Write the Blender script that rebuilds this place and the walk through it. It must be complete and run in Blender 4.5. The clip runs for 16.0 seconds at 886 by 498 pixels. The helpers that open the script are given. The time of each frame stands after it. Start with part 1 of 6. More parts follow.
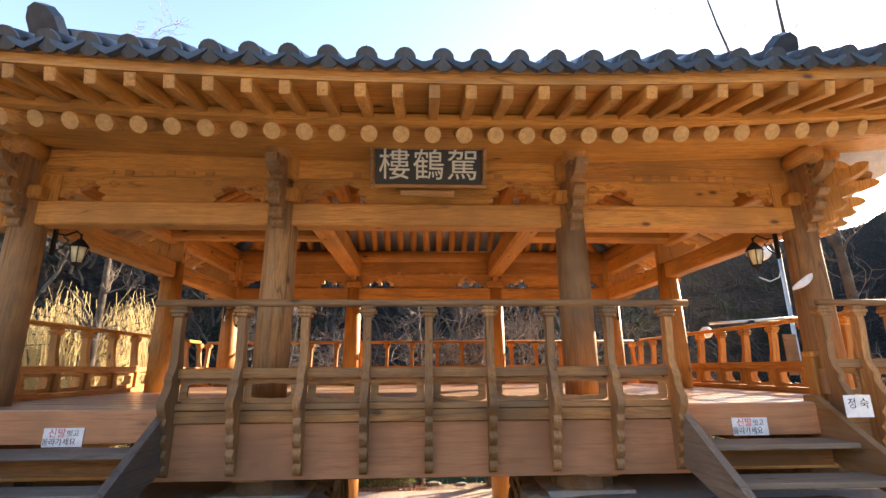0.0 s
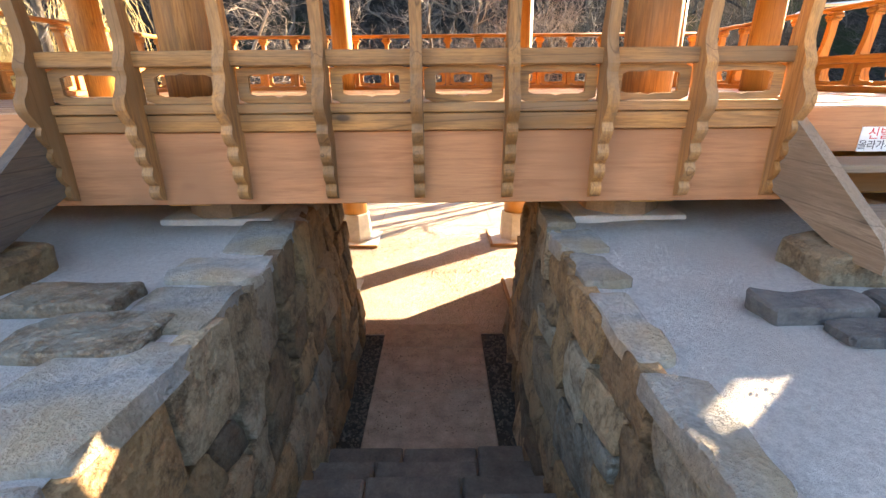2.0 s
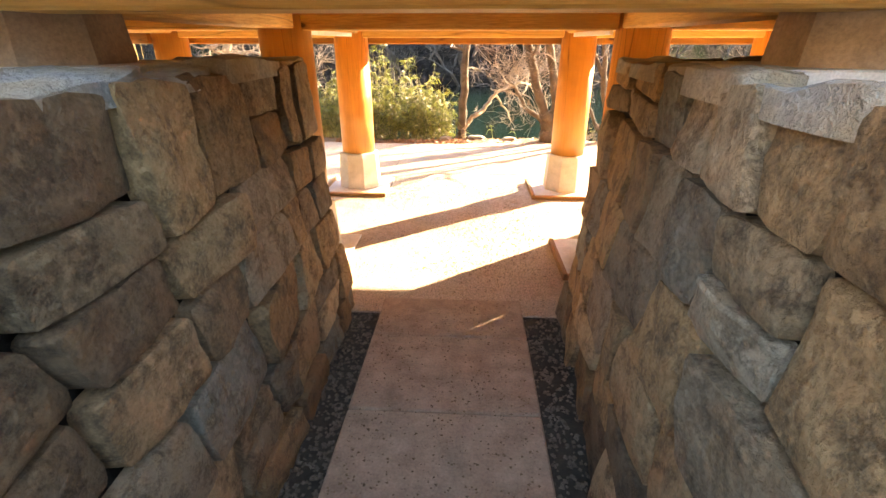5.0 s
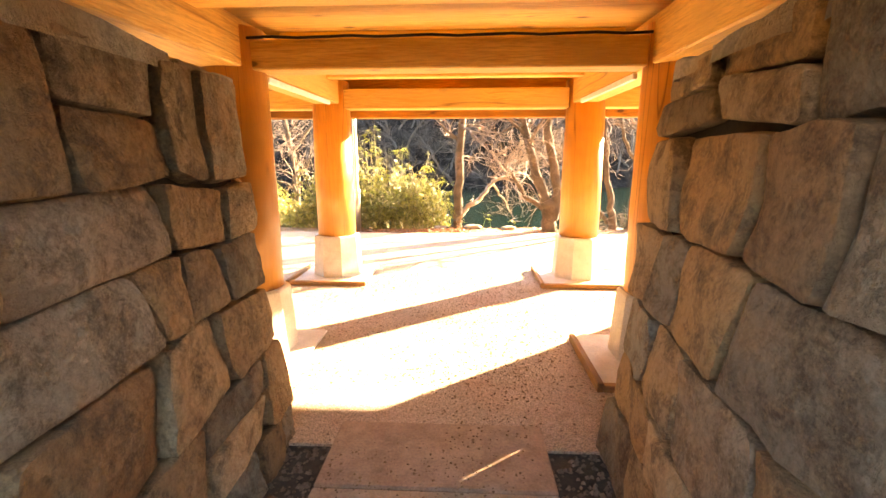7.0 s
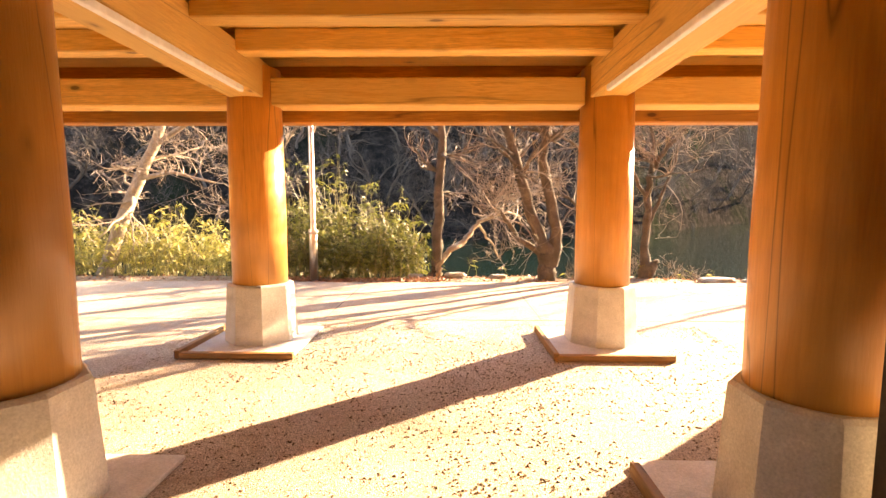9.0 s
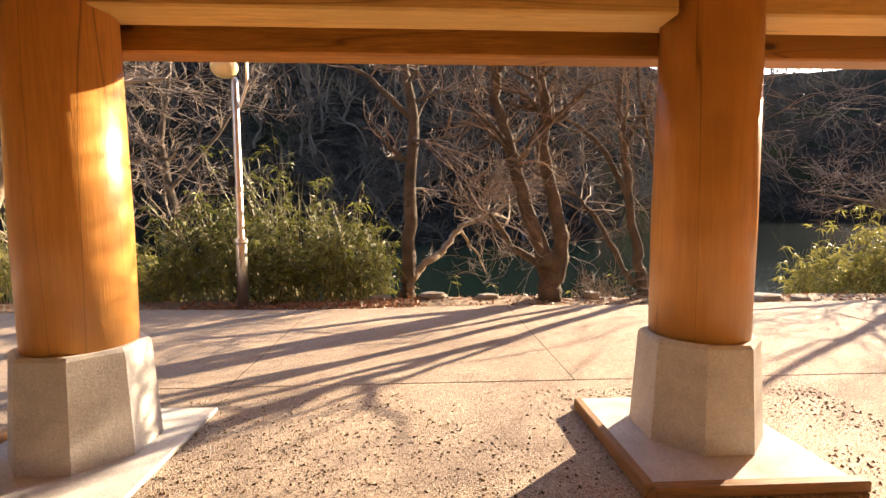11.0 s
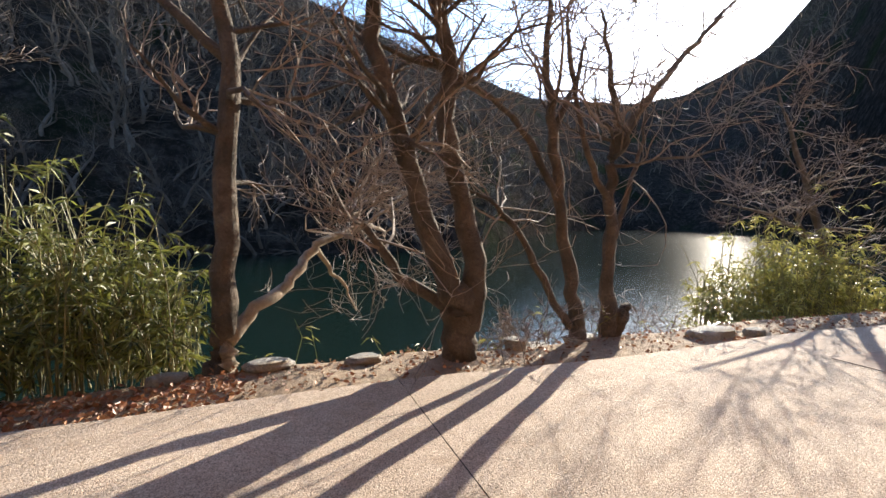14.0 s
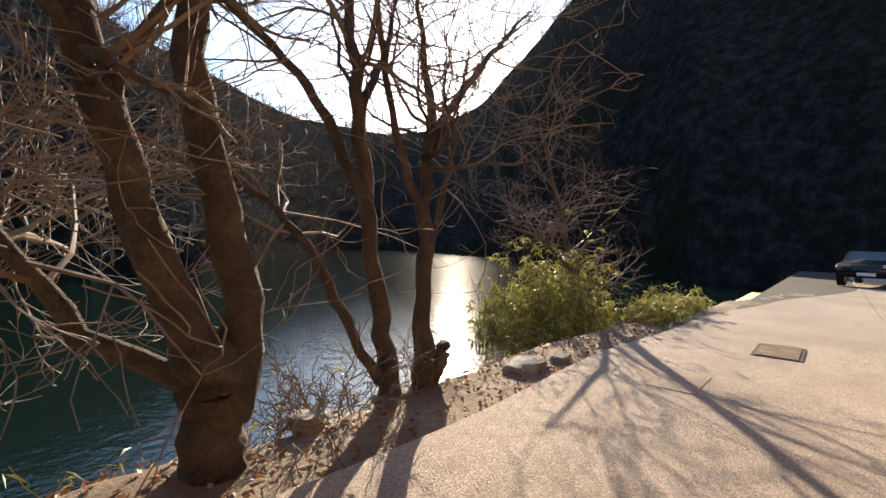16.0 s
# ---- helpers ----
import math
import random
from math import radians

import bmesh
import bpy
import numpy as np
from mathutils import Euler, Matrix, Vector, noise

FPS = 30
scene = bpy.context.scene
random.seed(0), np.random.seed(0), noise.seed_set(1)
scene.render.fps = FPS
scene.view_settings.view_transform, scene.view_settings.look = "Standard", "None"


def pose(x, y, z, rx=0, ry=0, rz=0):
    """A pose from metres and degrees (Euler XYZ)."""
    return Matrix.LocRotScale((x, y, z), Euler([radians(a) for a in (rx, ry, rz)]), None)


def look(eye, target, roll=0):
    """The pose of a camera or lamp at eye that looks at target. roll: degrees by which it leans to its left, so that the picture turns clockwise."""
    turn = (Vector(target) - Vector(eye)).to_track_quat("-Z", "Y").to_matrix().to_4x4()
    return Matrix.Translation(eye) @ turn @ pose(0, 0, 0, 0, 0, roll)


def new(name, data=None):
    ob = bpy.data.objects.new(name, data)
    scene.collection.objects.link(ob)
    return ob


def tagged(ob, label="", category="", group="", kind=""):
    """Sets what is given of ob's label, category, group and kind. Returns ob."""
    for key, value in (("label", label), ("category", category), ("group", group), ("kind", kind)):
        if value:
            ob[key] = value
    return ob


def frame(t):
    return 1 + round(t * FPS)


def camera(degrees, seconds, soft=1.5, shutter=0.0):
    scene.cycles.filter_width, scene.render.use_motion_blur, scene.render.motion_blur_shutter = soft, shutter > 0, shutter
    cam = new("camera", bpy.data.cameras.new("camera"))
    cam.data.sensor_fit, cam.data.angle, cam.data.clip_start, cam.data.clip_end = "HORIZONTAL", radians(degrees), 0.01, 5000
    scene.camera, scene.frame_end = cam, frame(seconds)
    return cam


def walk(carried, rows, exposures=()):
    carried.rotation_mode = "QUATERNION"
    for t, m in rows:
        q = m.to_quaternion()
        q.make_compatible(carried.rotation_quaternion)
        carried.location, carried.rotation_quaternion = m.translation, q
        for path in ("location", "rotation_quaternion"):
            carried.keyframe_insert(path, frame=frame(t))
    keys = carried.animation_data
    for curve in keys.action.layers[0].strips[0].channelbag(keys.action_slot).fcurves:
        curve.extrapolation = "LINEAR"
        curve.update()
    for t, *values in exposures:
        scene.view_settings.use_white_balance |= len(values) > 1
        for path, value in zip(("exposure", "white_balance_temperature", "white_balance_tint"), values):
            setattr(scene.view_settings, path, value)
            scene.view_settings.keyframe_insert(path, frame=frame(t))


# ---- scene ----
cam = camera(87.4, 16.0)
PATH = [
    (0, (-0.067, -0.016, 1.267), (0.022, 1.918, 1.768), -0.4),
    (0.5, (0.006, 0.352, 1.234), (0.068, 2.324, 1.563), -0.4),
    (1, (0.089, 0.759, 1.207), (0.142, 2.758, 1.246), -0.6),
    (1.5, (0.093, 1.201, 1.147), (0.144, 3.169, 0.794), -0.6),
    (2, (0.147, 1.506, 1.106), (0.152, 3.384, 0.418), -0.5),
    (2.5, (0.067, 1.734, 1.055), (0.074, 3.542, 0.2), 0.1),
    (3, (0.047, 2.04, 0.9), (0.019, 3.821, -0.01), 0.2),
    (3.5, (0.086, 2.36, 0.75), (0.033, 4.144, -0.152), 0.3),
    (3.7, (0.132, 2.506, 0.68), (0.03, 4.288, -0.224), 0.3),
    (5.8, (0.147, 3.847, -0.059), (0.054, 5.724, -0.743), -0.2),
    (6, (0.151, 3.954, -0.079), (0.063, 5.846, -0.721), -0.2),
    (6.5, (0.179, 4.246, -0.244), (0.091, 6.173, -0.77), -0.2),
    (7, (0.173, 4.518, -0.392), (0.071, 6.474, -0.796), -0.1),
    (7.5, (0.215, 4.833, -0.558), (0.134, 6.808, -0.865), -0.0),
    (8, (0.198, 5.283, -0.646), (0.122, 7.268, -0.871), -0.1),
    (8.5, (0.218, 5.834, -0.751), (0.159, 7.823, -0.948), -0.1),
    (9, (0.233, 6.413, -0.76), (0.198, 8.404, -0.943), 0.1),
    (9.2, (0.199, 6.605, -0.75), (0.19, 8.597, -0.926), 0.3),
    (11.3, (0.141, 8.763, -0.819), (0.253, 10.753, -0.98), -0.3),
    (11.5, (0.16, 8.952, -0.808), (0.287, 10.942, -0.962), -0.3),
    (12, (0.157, 9.392, -0.819), (0.369, 11.375, -0.966), -0.2),
    (12.5, (0.156, 9.833, -0.812), (0.472, 11.803, -0.949), -0.1),
    (13, (0.233, 10.225, -0.802), (0.632, 12.18, -0.935), -0.1),
    (13.5, (0.346, 10.652, -0.81), (0.871, 12.577, -0.94), 0.0),
    (14, (0.388, 11.092, -0.798), (1.07, 12.967, -0.931), 0.2),
    (14.5, (0.504, 11.52, -0.811), (1.413, 13.296, -0.948), 0.4),
    (15, (0.586, 11.886, -0.841), (1.776, 13.488, -0.961), 0.9),
    (15.5, (0.719, 12.26, -0.849), (2.113, 13.692, -0.927), 1.1),
    (16, (0.917, 12.627, -0.856), (2.447, 13.915, -0.889), 1.4),
]
EXPOSURES = [(0.0, 2.25, 7600, 17), (0.5, 2.8, 8800, 19), (1.0, 3.4, 8600, 18), (1.5, 3.35, 8200, 16), (2.0, 3.3, 8000, 14), (3.5, 3.65, 8300, 14), (6.0, 4.4, 10200, 17), (7.5, 4.58, 11000, 21), (9.0, 3.45, 9900, 24), (11.5, 2.05, 7600, 18), (12.5, 2.0, 6600, 13), (14.0, 1.75, 6250, 11), (16.0, 1.3, 6900, 13)]
walk(cam, [(t, look(eye, target, roll)) for t, eye, target, roll in PATH], EXPOSURES)

# world and sun
SUN = Vector((0.742, 0.592, 0.325)).normalized()
world = bpy.data.worlds.new("world")
scene.world = world
world.use_nodes = True
wn = world.node_tree
sky = wn.nodes.new("ShaderNodeTexSky")
sky.sky_type = 'NISHITA'
sky.sun_disc = False
sky.sun_elevation = math.asin(SUN.z)
sky.sun_rotation = math.atan2(SUN.x, SUN.y)
sky.air_density, sky.dust_density, sky.ozone_density = 1.0, 0.4, 2.6
wn.links.new(sky.outputs[0], wn.nodes["Background"].inputs[0])
wn.nodes["Background"].inputs[1].default_value = 0.15
sun_data = bpy.data.lights.new("sun", 'SUN')
sun_data.energy, sun_data.angle, sun_data.color = 5.0, radians(0.5), (1.0, 0.88, 0.70)
sun = new("sun", sun_data)
sun.matrix_world = look(SUN * 60, (0, 0, 0))


# ---- materials ----
def nodes_of(name, rough=0.8, metal=0.0):
    m = bpy.data.materials.new(name)
    m.use_nodes = True
    t = m.node_tree
    b = t.nodes["Principled BSDF"]
    b.inputs["Roughness"].default_value = rough
    b.inputs["Metallic"].default_value = metal
    return m, t, b


def ramp(t, fac, stops):
    r = t.nodes.new("ShaderNodeValToRGB")
    while len(r.color_ramp.elements) < len(stops):
        r.color_ramp.elements.new(0.5)
    for e, (p, c) in zip(r.color_ramp.elements, stops):
        e.position, e.color = p, (*c, 1)
    t.links.new(fac, r.inputs[0])
    return r.outputs[0]


def coords(t, scale, kind="Object"):
    c = t.nodes.new("ShaderNodeTexCoord")
    m = t.nodes.new("ShaderNodeMapping")
    m.inputs["Scale"].default_value = scale
    t.links.new(c.outputs[kind], m.inputs[0])
    return m.outputs[0]


def noise_tex(t, vec, scale, detail=4, rough=0.6, distort=0.0):
    n = t.nodes.new("ShaderNodeTexNoise")
    n.inputs["Scale"].default_value, n.inputs["Detail"].default_value = scale, detail
    n.inputs["Roughness"].default_value, n.inputs["Distortion"].default_value = rough, distort
    t.links.new(vec, n.inputs["Vector"])
    return n.outputs["Fac"]


def mix(t, fac, a, b, mode='MIX'):
    m = t.nodes.new("ShaderNodeMix")
    m.data_type, m.blend_type = 'RGBA', mode
    for v, i in ((fac, 0), (a, 6), (b, 7)):
        if isinstance(v, (int, float)):
            m.inputs[i].default_value = v
        elif isinstance(v, tuple):
            m.inputs[i].default_value = (*v, 1)
        else:
            t.links.new(v, m.inputs[i])
    return m.outputs[2]


def bump(t, b, height, strength=0.3, dist=0.02):
    n = t.nodes.new("ShaderNodeBump")
    n.inputs["Strength"].default_value, n.inputs["Distance"].default_value = strength, dist
    t.links.new(height, n.inputs["Height"])
    t.links.new(n.outputs[0], b.inputs["Normal"])


def rand_obj(t):
    return t.nodes.new("ShaderNodeObjectInfo").outputs["Random"]


def wood(name, light, dark, axis, grey=0.0, rough=0.6, knots=True, cracks=0.6, grain=0.45):
    m, t, b = nodes_of(name, rough)
    s = [14, 14, 14]
    s[axis] = 0.9
    off = t.nodes.new("ShaderNodeVectorMath")
    off.operation = 'ADD'
    c = t.nodes.new("ShaderNodeTexCoord")
    r = t.nodes.new("ShaderNodeVectorMath")
    r.operation = 'SCALE'
    r.inputs[0].default_value = (7.1, 3.3, 5.7)
    t.links.new(rand_obj(t), r.inputs["Scale"])
    t.links.new(c.outputs["Object"], off.inputs[0])
    t.links.new(r.outputs[0], off.inputs[1])
    mp = t.nodes.new("ShaderNodeMapping")
    mp.inputs["Scale"].default_value = s
    t.links.new(off.outputs[0], mp.inputs[0])
    g = noise_tex(t, mp.outputs[0], 1.6, 5, 0.65, 0.8)
    fine = noise_tex(t, mp.outputs[0], 7.0, 3, 0.7)
    col = ramp(t, g, [(0.3, dark), (0.52, light), (0.75, tuple(v * 1.12 for v in light))])
    col = mix(t, ramp(t, fine, [(0.33, (grain, grain, grain)), (0.58, (1, 1, 1))]), tuple(v * 0.6 for v in dark), col)
    big = noise_tex(t, off.outputs[0], 0.9, 3, 0.6)
    col = mix(t, ramp(t, big, [(0.42, (0, 0, 0)), (0.64, (0.85, 0.85, 0.85))]), col, tuple(v * (0.36 if grey > 0.2 else 0.8 if light[0] > 0.8 else 0.55) for v in light))
    if knots:
        ks = [3.4, 3.4, 3.4]
        ks[axis] = 1.5
        km = t.nodes.new("ShaderNodeMapping")
        km.inputs["Scale"].default_value = ks
        t.links.new(off.outputs[0], km.inputs[0])
        v = t.nodes.new("ShaderNodeTexVoronoi")
        v.inputs["Scale"].default_value = 1.0
        t.links.new(km.outputs[0], v.inputs["Vector"])
        col = mix(t, ramp(t, v.outputs["Distance"], [(0.055, (0.95, 0.95, 0.95)), (0.085, (0.3, 0.3, 0.3)), (0.15, (0, 0, 0))]), col, tuple(v2 * 0.25 for v2 in dark))
    if grey:
        gg = noise_tex(t, mp.outputs[0], 0.7, 4, 0.6)
        col = mix(t, ramp(t, gg, [(0.35, (0, 0, 0)), (0.65, (grey, grey, grey))]), col, (0.25, 0.175, 0.11))
    cs = [3.2, 3.2, 3.2]
    cs[axis] = 0.13
    cm = t.nodes.new("ShaderNodeMapping")
    cm.inputs["Scale"].default_value = cs
    t.links.new(off.outputs[0], cm.inputs[0])
    crack = noise_tex(t, cm.outputs[0], 1.0, 2, 0.5)
    col = mix(t, ramp(t, crack, [(0.4955, (0, 0, 0)), (0.5, (cracks, cracks, cracks)), (0.5045, (0, 0, 0))]), col, tuple(v2 * 0.22 for v2 in dark))
    hs = t.nodes.new("ShaderNodeHueSaturation")
    mr = t.nodes.new("ShaderNodeMapRange")
    mr.inputs["To Min"].default_value, mr.inputs["To Max"].default_value = 0.75, 1.15
    t.links.new(rand_obj(t), mr.inputs["Value"])
    t.links.new(mr.outputs[0], hs.inputs["Value"])
    t.links.new(col, hs.inputs["Color"])
    t.links.new(hs.outputs[0], b.inputs["Base Color"])
    bump(t, b, fine, 0.22, 0.006)
    return m


def mottled(name, stops, scale, rough=0.85, bump_scale=30, strength=0.4, dist=0.01, vary=0.0, kind="Object", big=None):
    m, t, b = nodes_of(name, rough)
    vec = coords(t, (1, 1, 1), kind)
    col = ramp(t, noise_tex(t, vec, scale, 6, 0.65), stops)
    if big:
        col = mix(t, ramp(t, noise_tex(t, vec, big[0], 3, 0.55), [(0.4, (0, 0, 0)), (0.65, (0.8, 0.8, 0.8))]), col, big[1])
    grain = noise_tex(t, vec, bump_scale, 4, 0.7)
    col = mix(t, 0.35, col, ramp(t, grain, [(0.3, (0.35, 0.35, 0.35)), (0.7, (1.4, 1.4, 1.4))]), 'MULTIPLY')
    if vary:
        hs = t.nodes.new("ShaderNodeHueSaturation")
        mr = t.nodes.new("ShaderNodeMapRange")
        mr.inputs["To Min"].default_value, mr.inputs["To Max"].default_value = 1 - vary, 1 + vary
        t.links.new(rand_obj(t), mr.inputs["Value"])
        t.links.new(mr.outputs[0], hs.inputs["Value"])
        t.links.new(col, hs.inputs["Color"])
        col = hs.outputs[0]
    t.links.new(col, b.inputs["Base Color"])
    bump(t, b, grain, strength, dist)
    return m


PINE_L, PINE_D = (0.66, 0.285, 0.055), (0.38, 0.13, 0.02)
WX = wood("pine_x", PINE_L, PINE_D, 0)
WY = wood("pine_y", PINE_L, PINE_D, 1)
WZ = wood("pine_z", PINE_L, PINE_D, 2)
OLD_L, OLD_D = (0.50, 0.235, 0.07), (0.20, 0.085, 0.026)
OX = wood("weathered_x", OLD_L, OLD_D, 0, 0.45, 0.75)
OY = wood("weathered_y", OLD_L, OLD_D, 1, 0.5, 0.75)
OZ = wood("weathered_z", OLD_L, OLD_D, 2, 0.4, 0.75)
# underside pine: fresh, and raised brighter to carry bounce off the sunlit ground
FX = wood("fresh_lit_pine_x", (0.90, 0.55, 0.17), (0.72, 0.36, 0.08), 0)
FY = wood("fresh_lit_pine_y", (0.90, 0.55, 0.17), (0.72, 0.36, 0.08), 1)
RED = wood("red_board", (0.64, 0.285, 0.125), (0.46, 0.18, 0.075), 0, 0.1, 0.7, True, 0.0, 0.8)
FLOORW = wood("floor_board", (0.70, 0.47, 0.31), (0.56, 0.34, 0.20), 0, 0.12, 0.28, False, 0.0)
LACQ = wood("varnished_z", (0.70, 0.33, 0.095), (0.60, 0.255, 0.065), 2, 0.0, 0.35, True, 0.75, 0.8)
TREADW = wood("weathered_tread", (0.34, 0.26, 0.19), (0.20, 0.15, 0.10), 0, 0.75, 0.8)
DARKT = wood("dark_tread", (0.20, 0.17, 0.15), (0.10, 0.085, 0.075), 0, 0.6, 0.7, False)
BOARDY = wood("weathered_board", (0.36, 0.27, 0.19), (0.21, 0.15, 0.10), 1, 0.6, 0.8)
DARKSTONE = mottled("dark_block_stone", [(0.3, (0.05, 0.052, 0.055)), (0.7, (0.15, 0.145, 0.135))], 9, 0.85, 40, 0.9, 0.03, 0.2)
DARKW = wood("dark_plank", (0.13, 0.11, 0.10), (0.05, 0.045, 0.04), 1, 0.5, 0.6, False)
TILE = mottled("fired_roof_tile", [(0.3, (0.014, 0.022, 0.032)), (0.7, (0.04, 0.055, 0.072))], 9, 0.38, 60, 0.25, 0.004, 0.25)
PLASTER = mottled("white_plaster", [(0.3, (0.62, 0.60, 0.56)), (0.7, (0.78, 0.76, 0.72))], 4, 0.9, 60, 0.2, 0.003)
GRANITE = mottled("pale_granite", [(0.3, (0.50, 0.48, 0.44)), (0.7, (0.66, 0.63, 0.58))], 7, 0.85, 90, 0.5, 0.005)


def stone_mat():
    m, t, b = nodes_of("field_stone", 0.85)
    vec = coords(t, (1, 1, 1))
    r = rand_obj(t)
    base = ramp(t, r, [(0.0, (0.23, 0.16, 0.095)), (0.17, (0.33, 0.235, 0.14)), (0.33, (0.17, 0.18, 0.18)), (0.5, (0.27, 0.175, 0.10)),
                       (0.66, (0.36, 0.30, 0.22)), (0.82, (0.16, 0.185, 0.195)), (1.0, (0.31, 0.21, 0.12))])
    shift = t.nodes.new("ShaderNodeVectorMath")
    shift.operation = 'ADD'
    sc = t.nodes.new("ShaderNodeVectorMath")
    sc.operation = 'SCALE'
    sc.inputs[0].default_value = (31.0, 17.0, 23.0)
    t.links.new(r, sc.inputs["Scale"])
    t.links.new(vec, shift.inputs[0])
    t.links.new(sc.outputs[0], shift.inputs[1])
    vec = shift.outputs[0]
    patch = noise_tex(t, vec, 3.5, 6, 0.7, 0.2)
    col = mix(t, ramp(t, patch, [(0.48, (0, 0, 0)), (0.64, (0.4, 0.4, 0.4))]), base, (0.32, 0.21, 0.115))
    dark = noise_tex(t, vec, 6.0, 8, 0.78, 0.15)
    col = mix(t, ramp(t, dark, [(0.47, (0, 0, 0)), (0.62, (0.85, 0.85, 0.85))]), col, (0.06, 0.043, 0.028))
    pale = noise_tex(t, vec, 12.0, 8, 0.78, 0.1)
    col = mix(t, ramp(t, pale, [(0.55, (0, 0, 0)), (0.68, (0.38, 0.38, 0.38))]), col, (0.48, 0.39, 0.27))
    grain = noise_tex(t, vec, 55, 5, 0.8)
    col = mix(t, 0.4, col, ramp(t, grain, [(0.3, (0.4, 0.4, 0.4)), (0.7, (1.4, 1.4, 1.4))]), 'MULTIPLY')
    col = mix(t, 1.0, col, (1.36, 1.20, 0.97), 'MULTIPLY')
    hs = t.nodes.new("ShaderNodeHueSaturation")
    mr = t.nodes.new("ShaderNodeMapRange")
    wh = t.nodes.new("ShaderNodeTexWhiteNoise")
    wh.noise_dimensions = '1D'
    t.links.new(r, wh.inputs["W"])
    mr.inputs["To Min"].default_value, mr.inputs["To Max"].default_value = 0.6, 1.35
    t.links.new(wh.outputs["Value"], mr.inputs["Value"])
    t.links.new(mr.outputs[0], hs.inputs["Value"])
    t.links.new(col, hs.inputs["Color"])
    col = hs.outputs[0]
    t.links.new(col, b.inputs["Base Color"])
    mid = noise_tex(t, vec, 9, 8, 0.72, 0.4)
    chip = t.nodes.new("ShaderNodeTexVoronoi")
    chip.inputs["Scale"].default_value = 7.0
    warp = t.nodes.new("ShaderNodeVectorMath")
    warp.operation = 'MULTIPLY_ADD'
    wn_ = t.nodes.new("ShaderNodeTexNoise")
    wn_.inputs["Scale"].default_value = 6.0
    t.links.new(vec, wn_.inputs["Vector"])
    t.links.new(wn_.outputs["Color"], warp.inputs[0])
    warp.inputs[1].default_value = (0.25, 0.25, 0.25)
    t.links.new(vec, warp.inputs[2])
    t.links.new(warp.outputs[0], chip.inputs["Vector"])
    pit = ramp(t, noise_tex(t, vec, 26, 6, 0.75), [(0.38, (0, 0, 0)), (0.5, (1, 1, 1))])
    relief = mix(t, 0.45, mid, chip.outputs["Distance"])
    relief = mix(t, 0.12, relief, pit)
    bump(t, b, relief, 1.0, 0.075)
    return m


STONE = stone_mat()
MORTAR = mottled("dark_joint", [(0.3, (0.03, 0.024, 0.018)), (0.7, (0.07, 0.056, 0.042))], 6, 0.95, 40)
CAPSTONE = mottled("pale_cap_stone", [(0.3, (0.22, 0.22, 0.205)), (0.5, (0.36, 0.355, 0.33)), (0.7, (0.50, 0.47, 0.41))], 6, 0.9, 45, 1.0, 0.04, 0.25, "Object", (2.2, (0.36, 0.27, 0.16)))
GRIT = mottled("grey_grit", [(0.3, (0.42, 0.405, 0.38)), (0.5, (0.56, 0.54, 0.505)), (0.7, (0.70, 0.675, 0.63))], 34, 0.95, 150, 1.0, 0.02, 0, "Object", (0.7, (0.46, 0.43, 0.39)))
SLAB = mottled("step_slab", [(0.3, (0.24, 0.175, 0.125)), (0.7, (0.42, 0.31, 0.225))], 5, 0.9, 60, 0.4, 0.008, 0.12)
DIRT = mottled("bank_dirt", [(0.3, (0.24, 0.175, 0.115)), (0.7, (0.46, 0.36, 0.25))], 12, 0.95, 60, 1.0, 0.03, 0, "Object", (1.4, (0.20, 0.135, 0.085)))


def road_mat():
    m, t, b = nodes_of("worn_concrete", 0.9)
    vec = coords(t, (1, 1, 1))
    big = noise_tex(t, vec, 0.6, 4, 0.6)
    col = ramp(t, big, [(0.35, (0.33, 0.265, 0.205)), (0.65, (0.43, 0.35, 0.275))])
    v = t.nodes.new("ShaderNodeTexVoronoi")
    v.inputs["Scale"].default_value = 95
    t.links.new(vec, v.inputs["Vector"])
    agg = noise_tex(t, vec, 120, 3, 0.6)
    agg2 = noise_tex(t, vec, 42, 4, 0.7)
    col = mix(t, 0.8, col, ramp(t, v.outputs["Distance"], [(0.12, (0.60, 0.56, 0.52)), (0.5, (1.18, 1.18, 1.18))]), 'MULTIPLY')
    col = mix(t, 0.9, col, ramp(t, agg, [(0.36, (0.38, 0.35, 0.33)), (0.5, (1.0, 1.0, 1.0)), (0.66, (1.35, 1.33, 1.3))]), 'MULTIPLY')
    col = mix(t, 0.5, col, ramp(t, agg2, [(0.35, (0.6, 0.58, 0.55)), (0.6, (1.15, 1.15, 1.15))]), 'MULTIPLY')
    spots = noise_tex(t, vec, 6, 5, 0.7)
    col = mix(t, ramp(t, spots, [(0.54, (0, 0, 0)), (0.68, (0.6, 0.6, 0.6))]), col, (0.27, 0.20, 0.14))
    t.links.new(col, b.inputs["Base Color"])
    bump(t, b, agg, 0.85, 0.012)
    return m


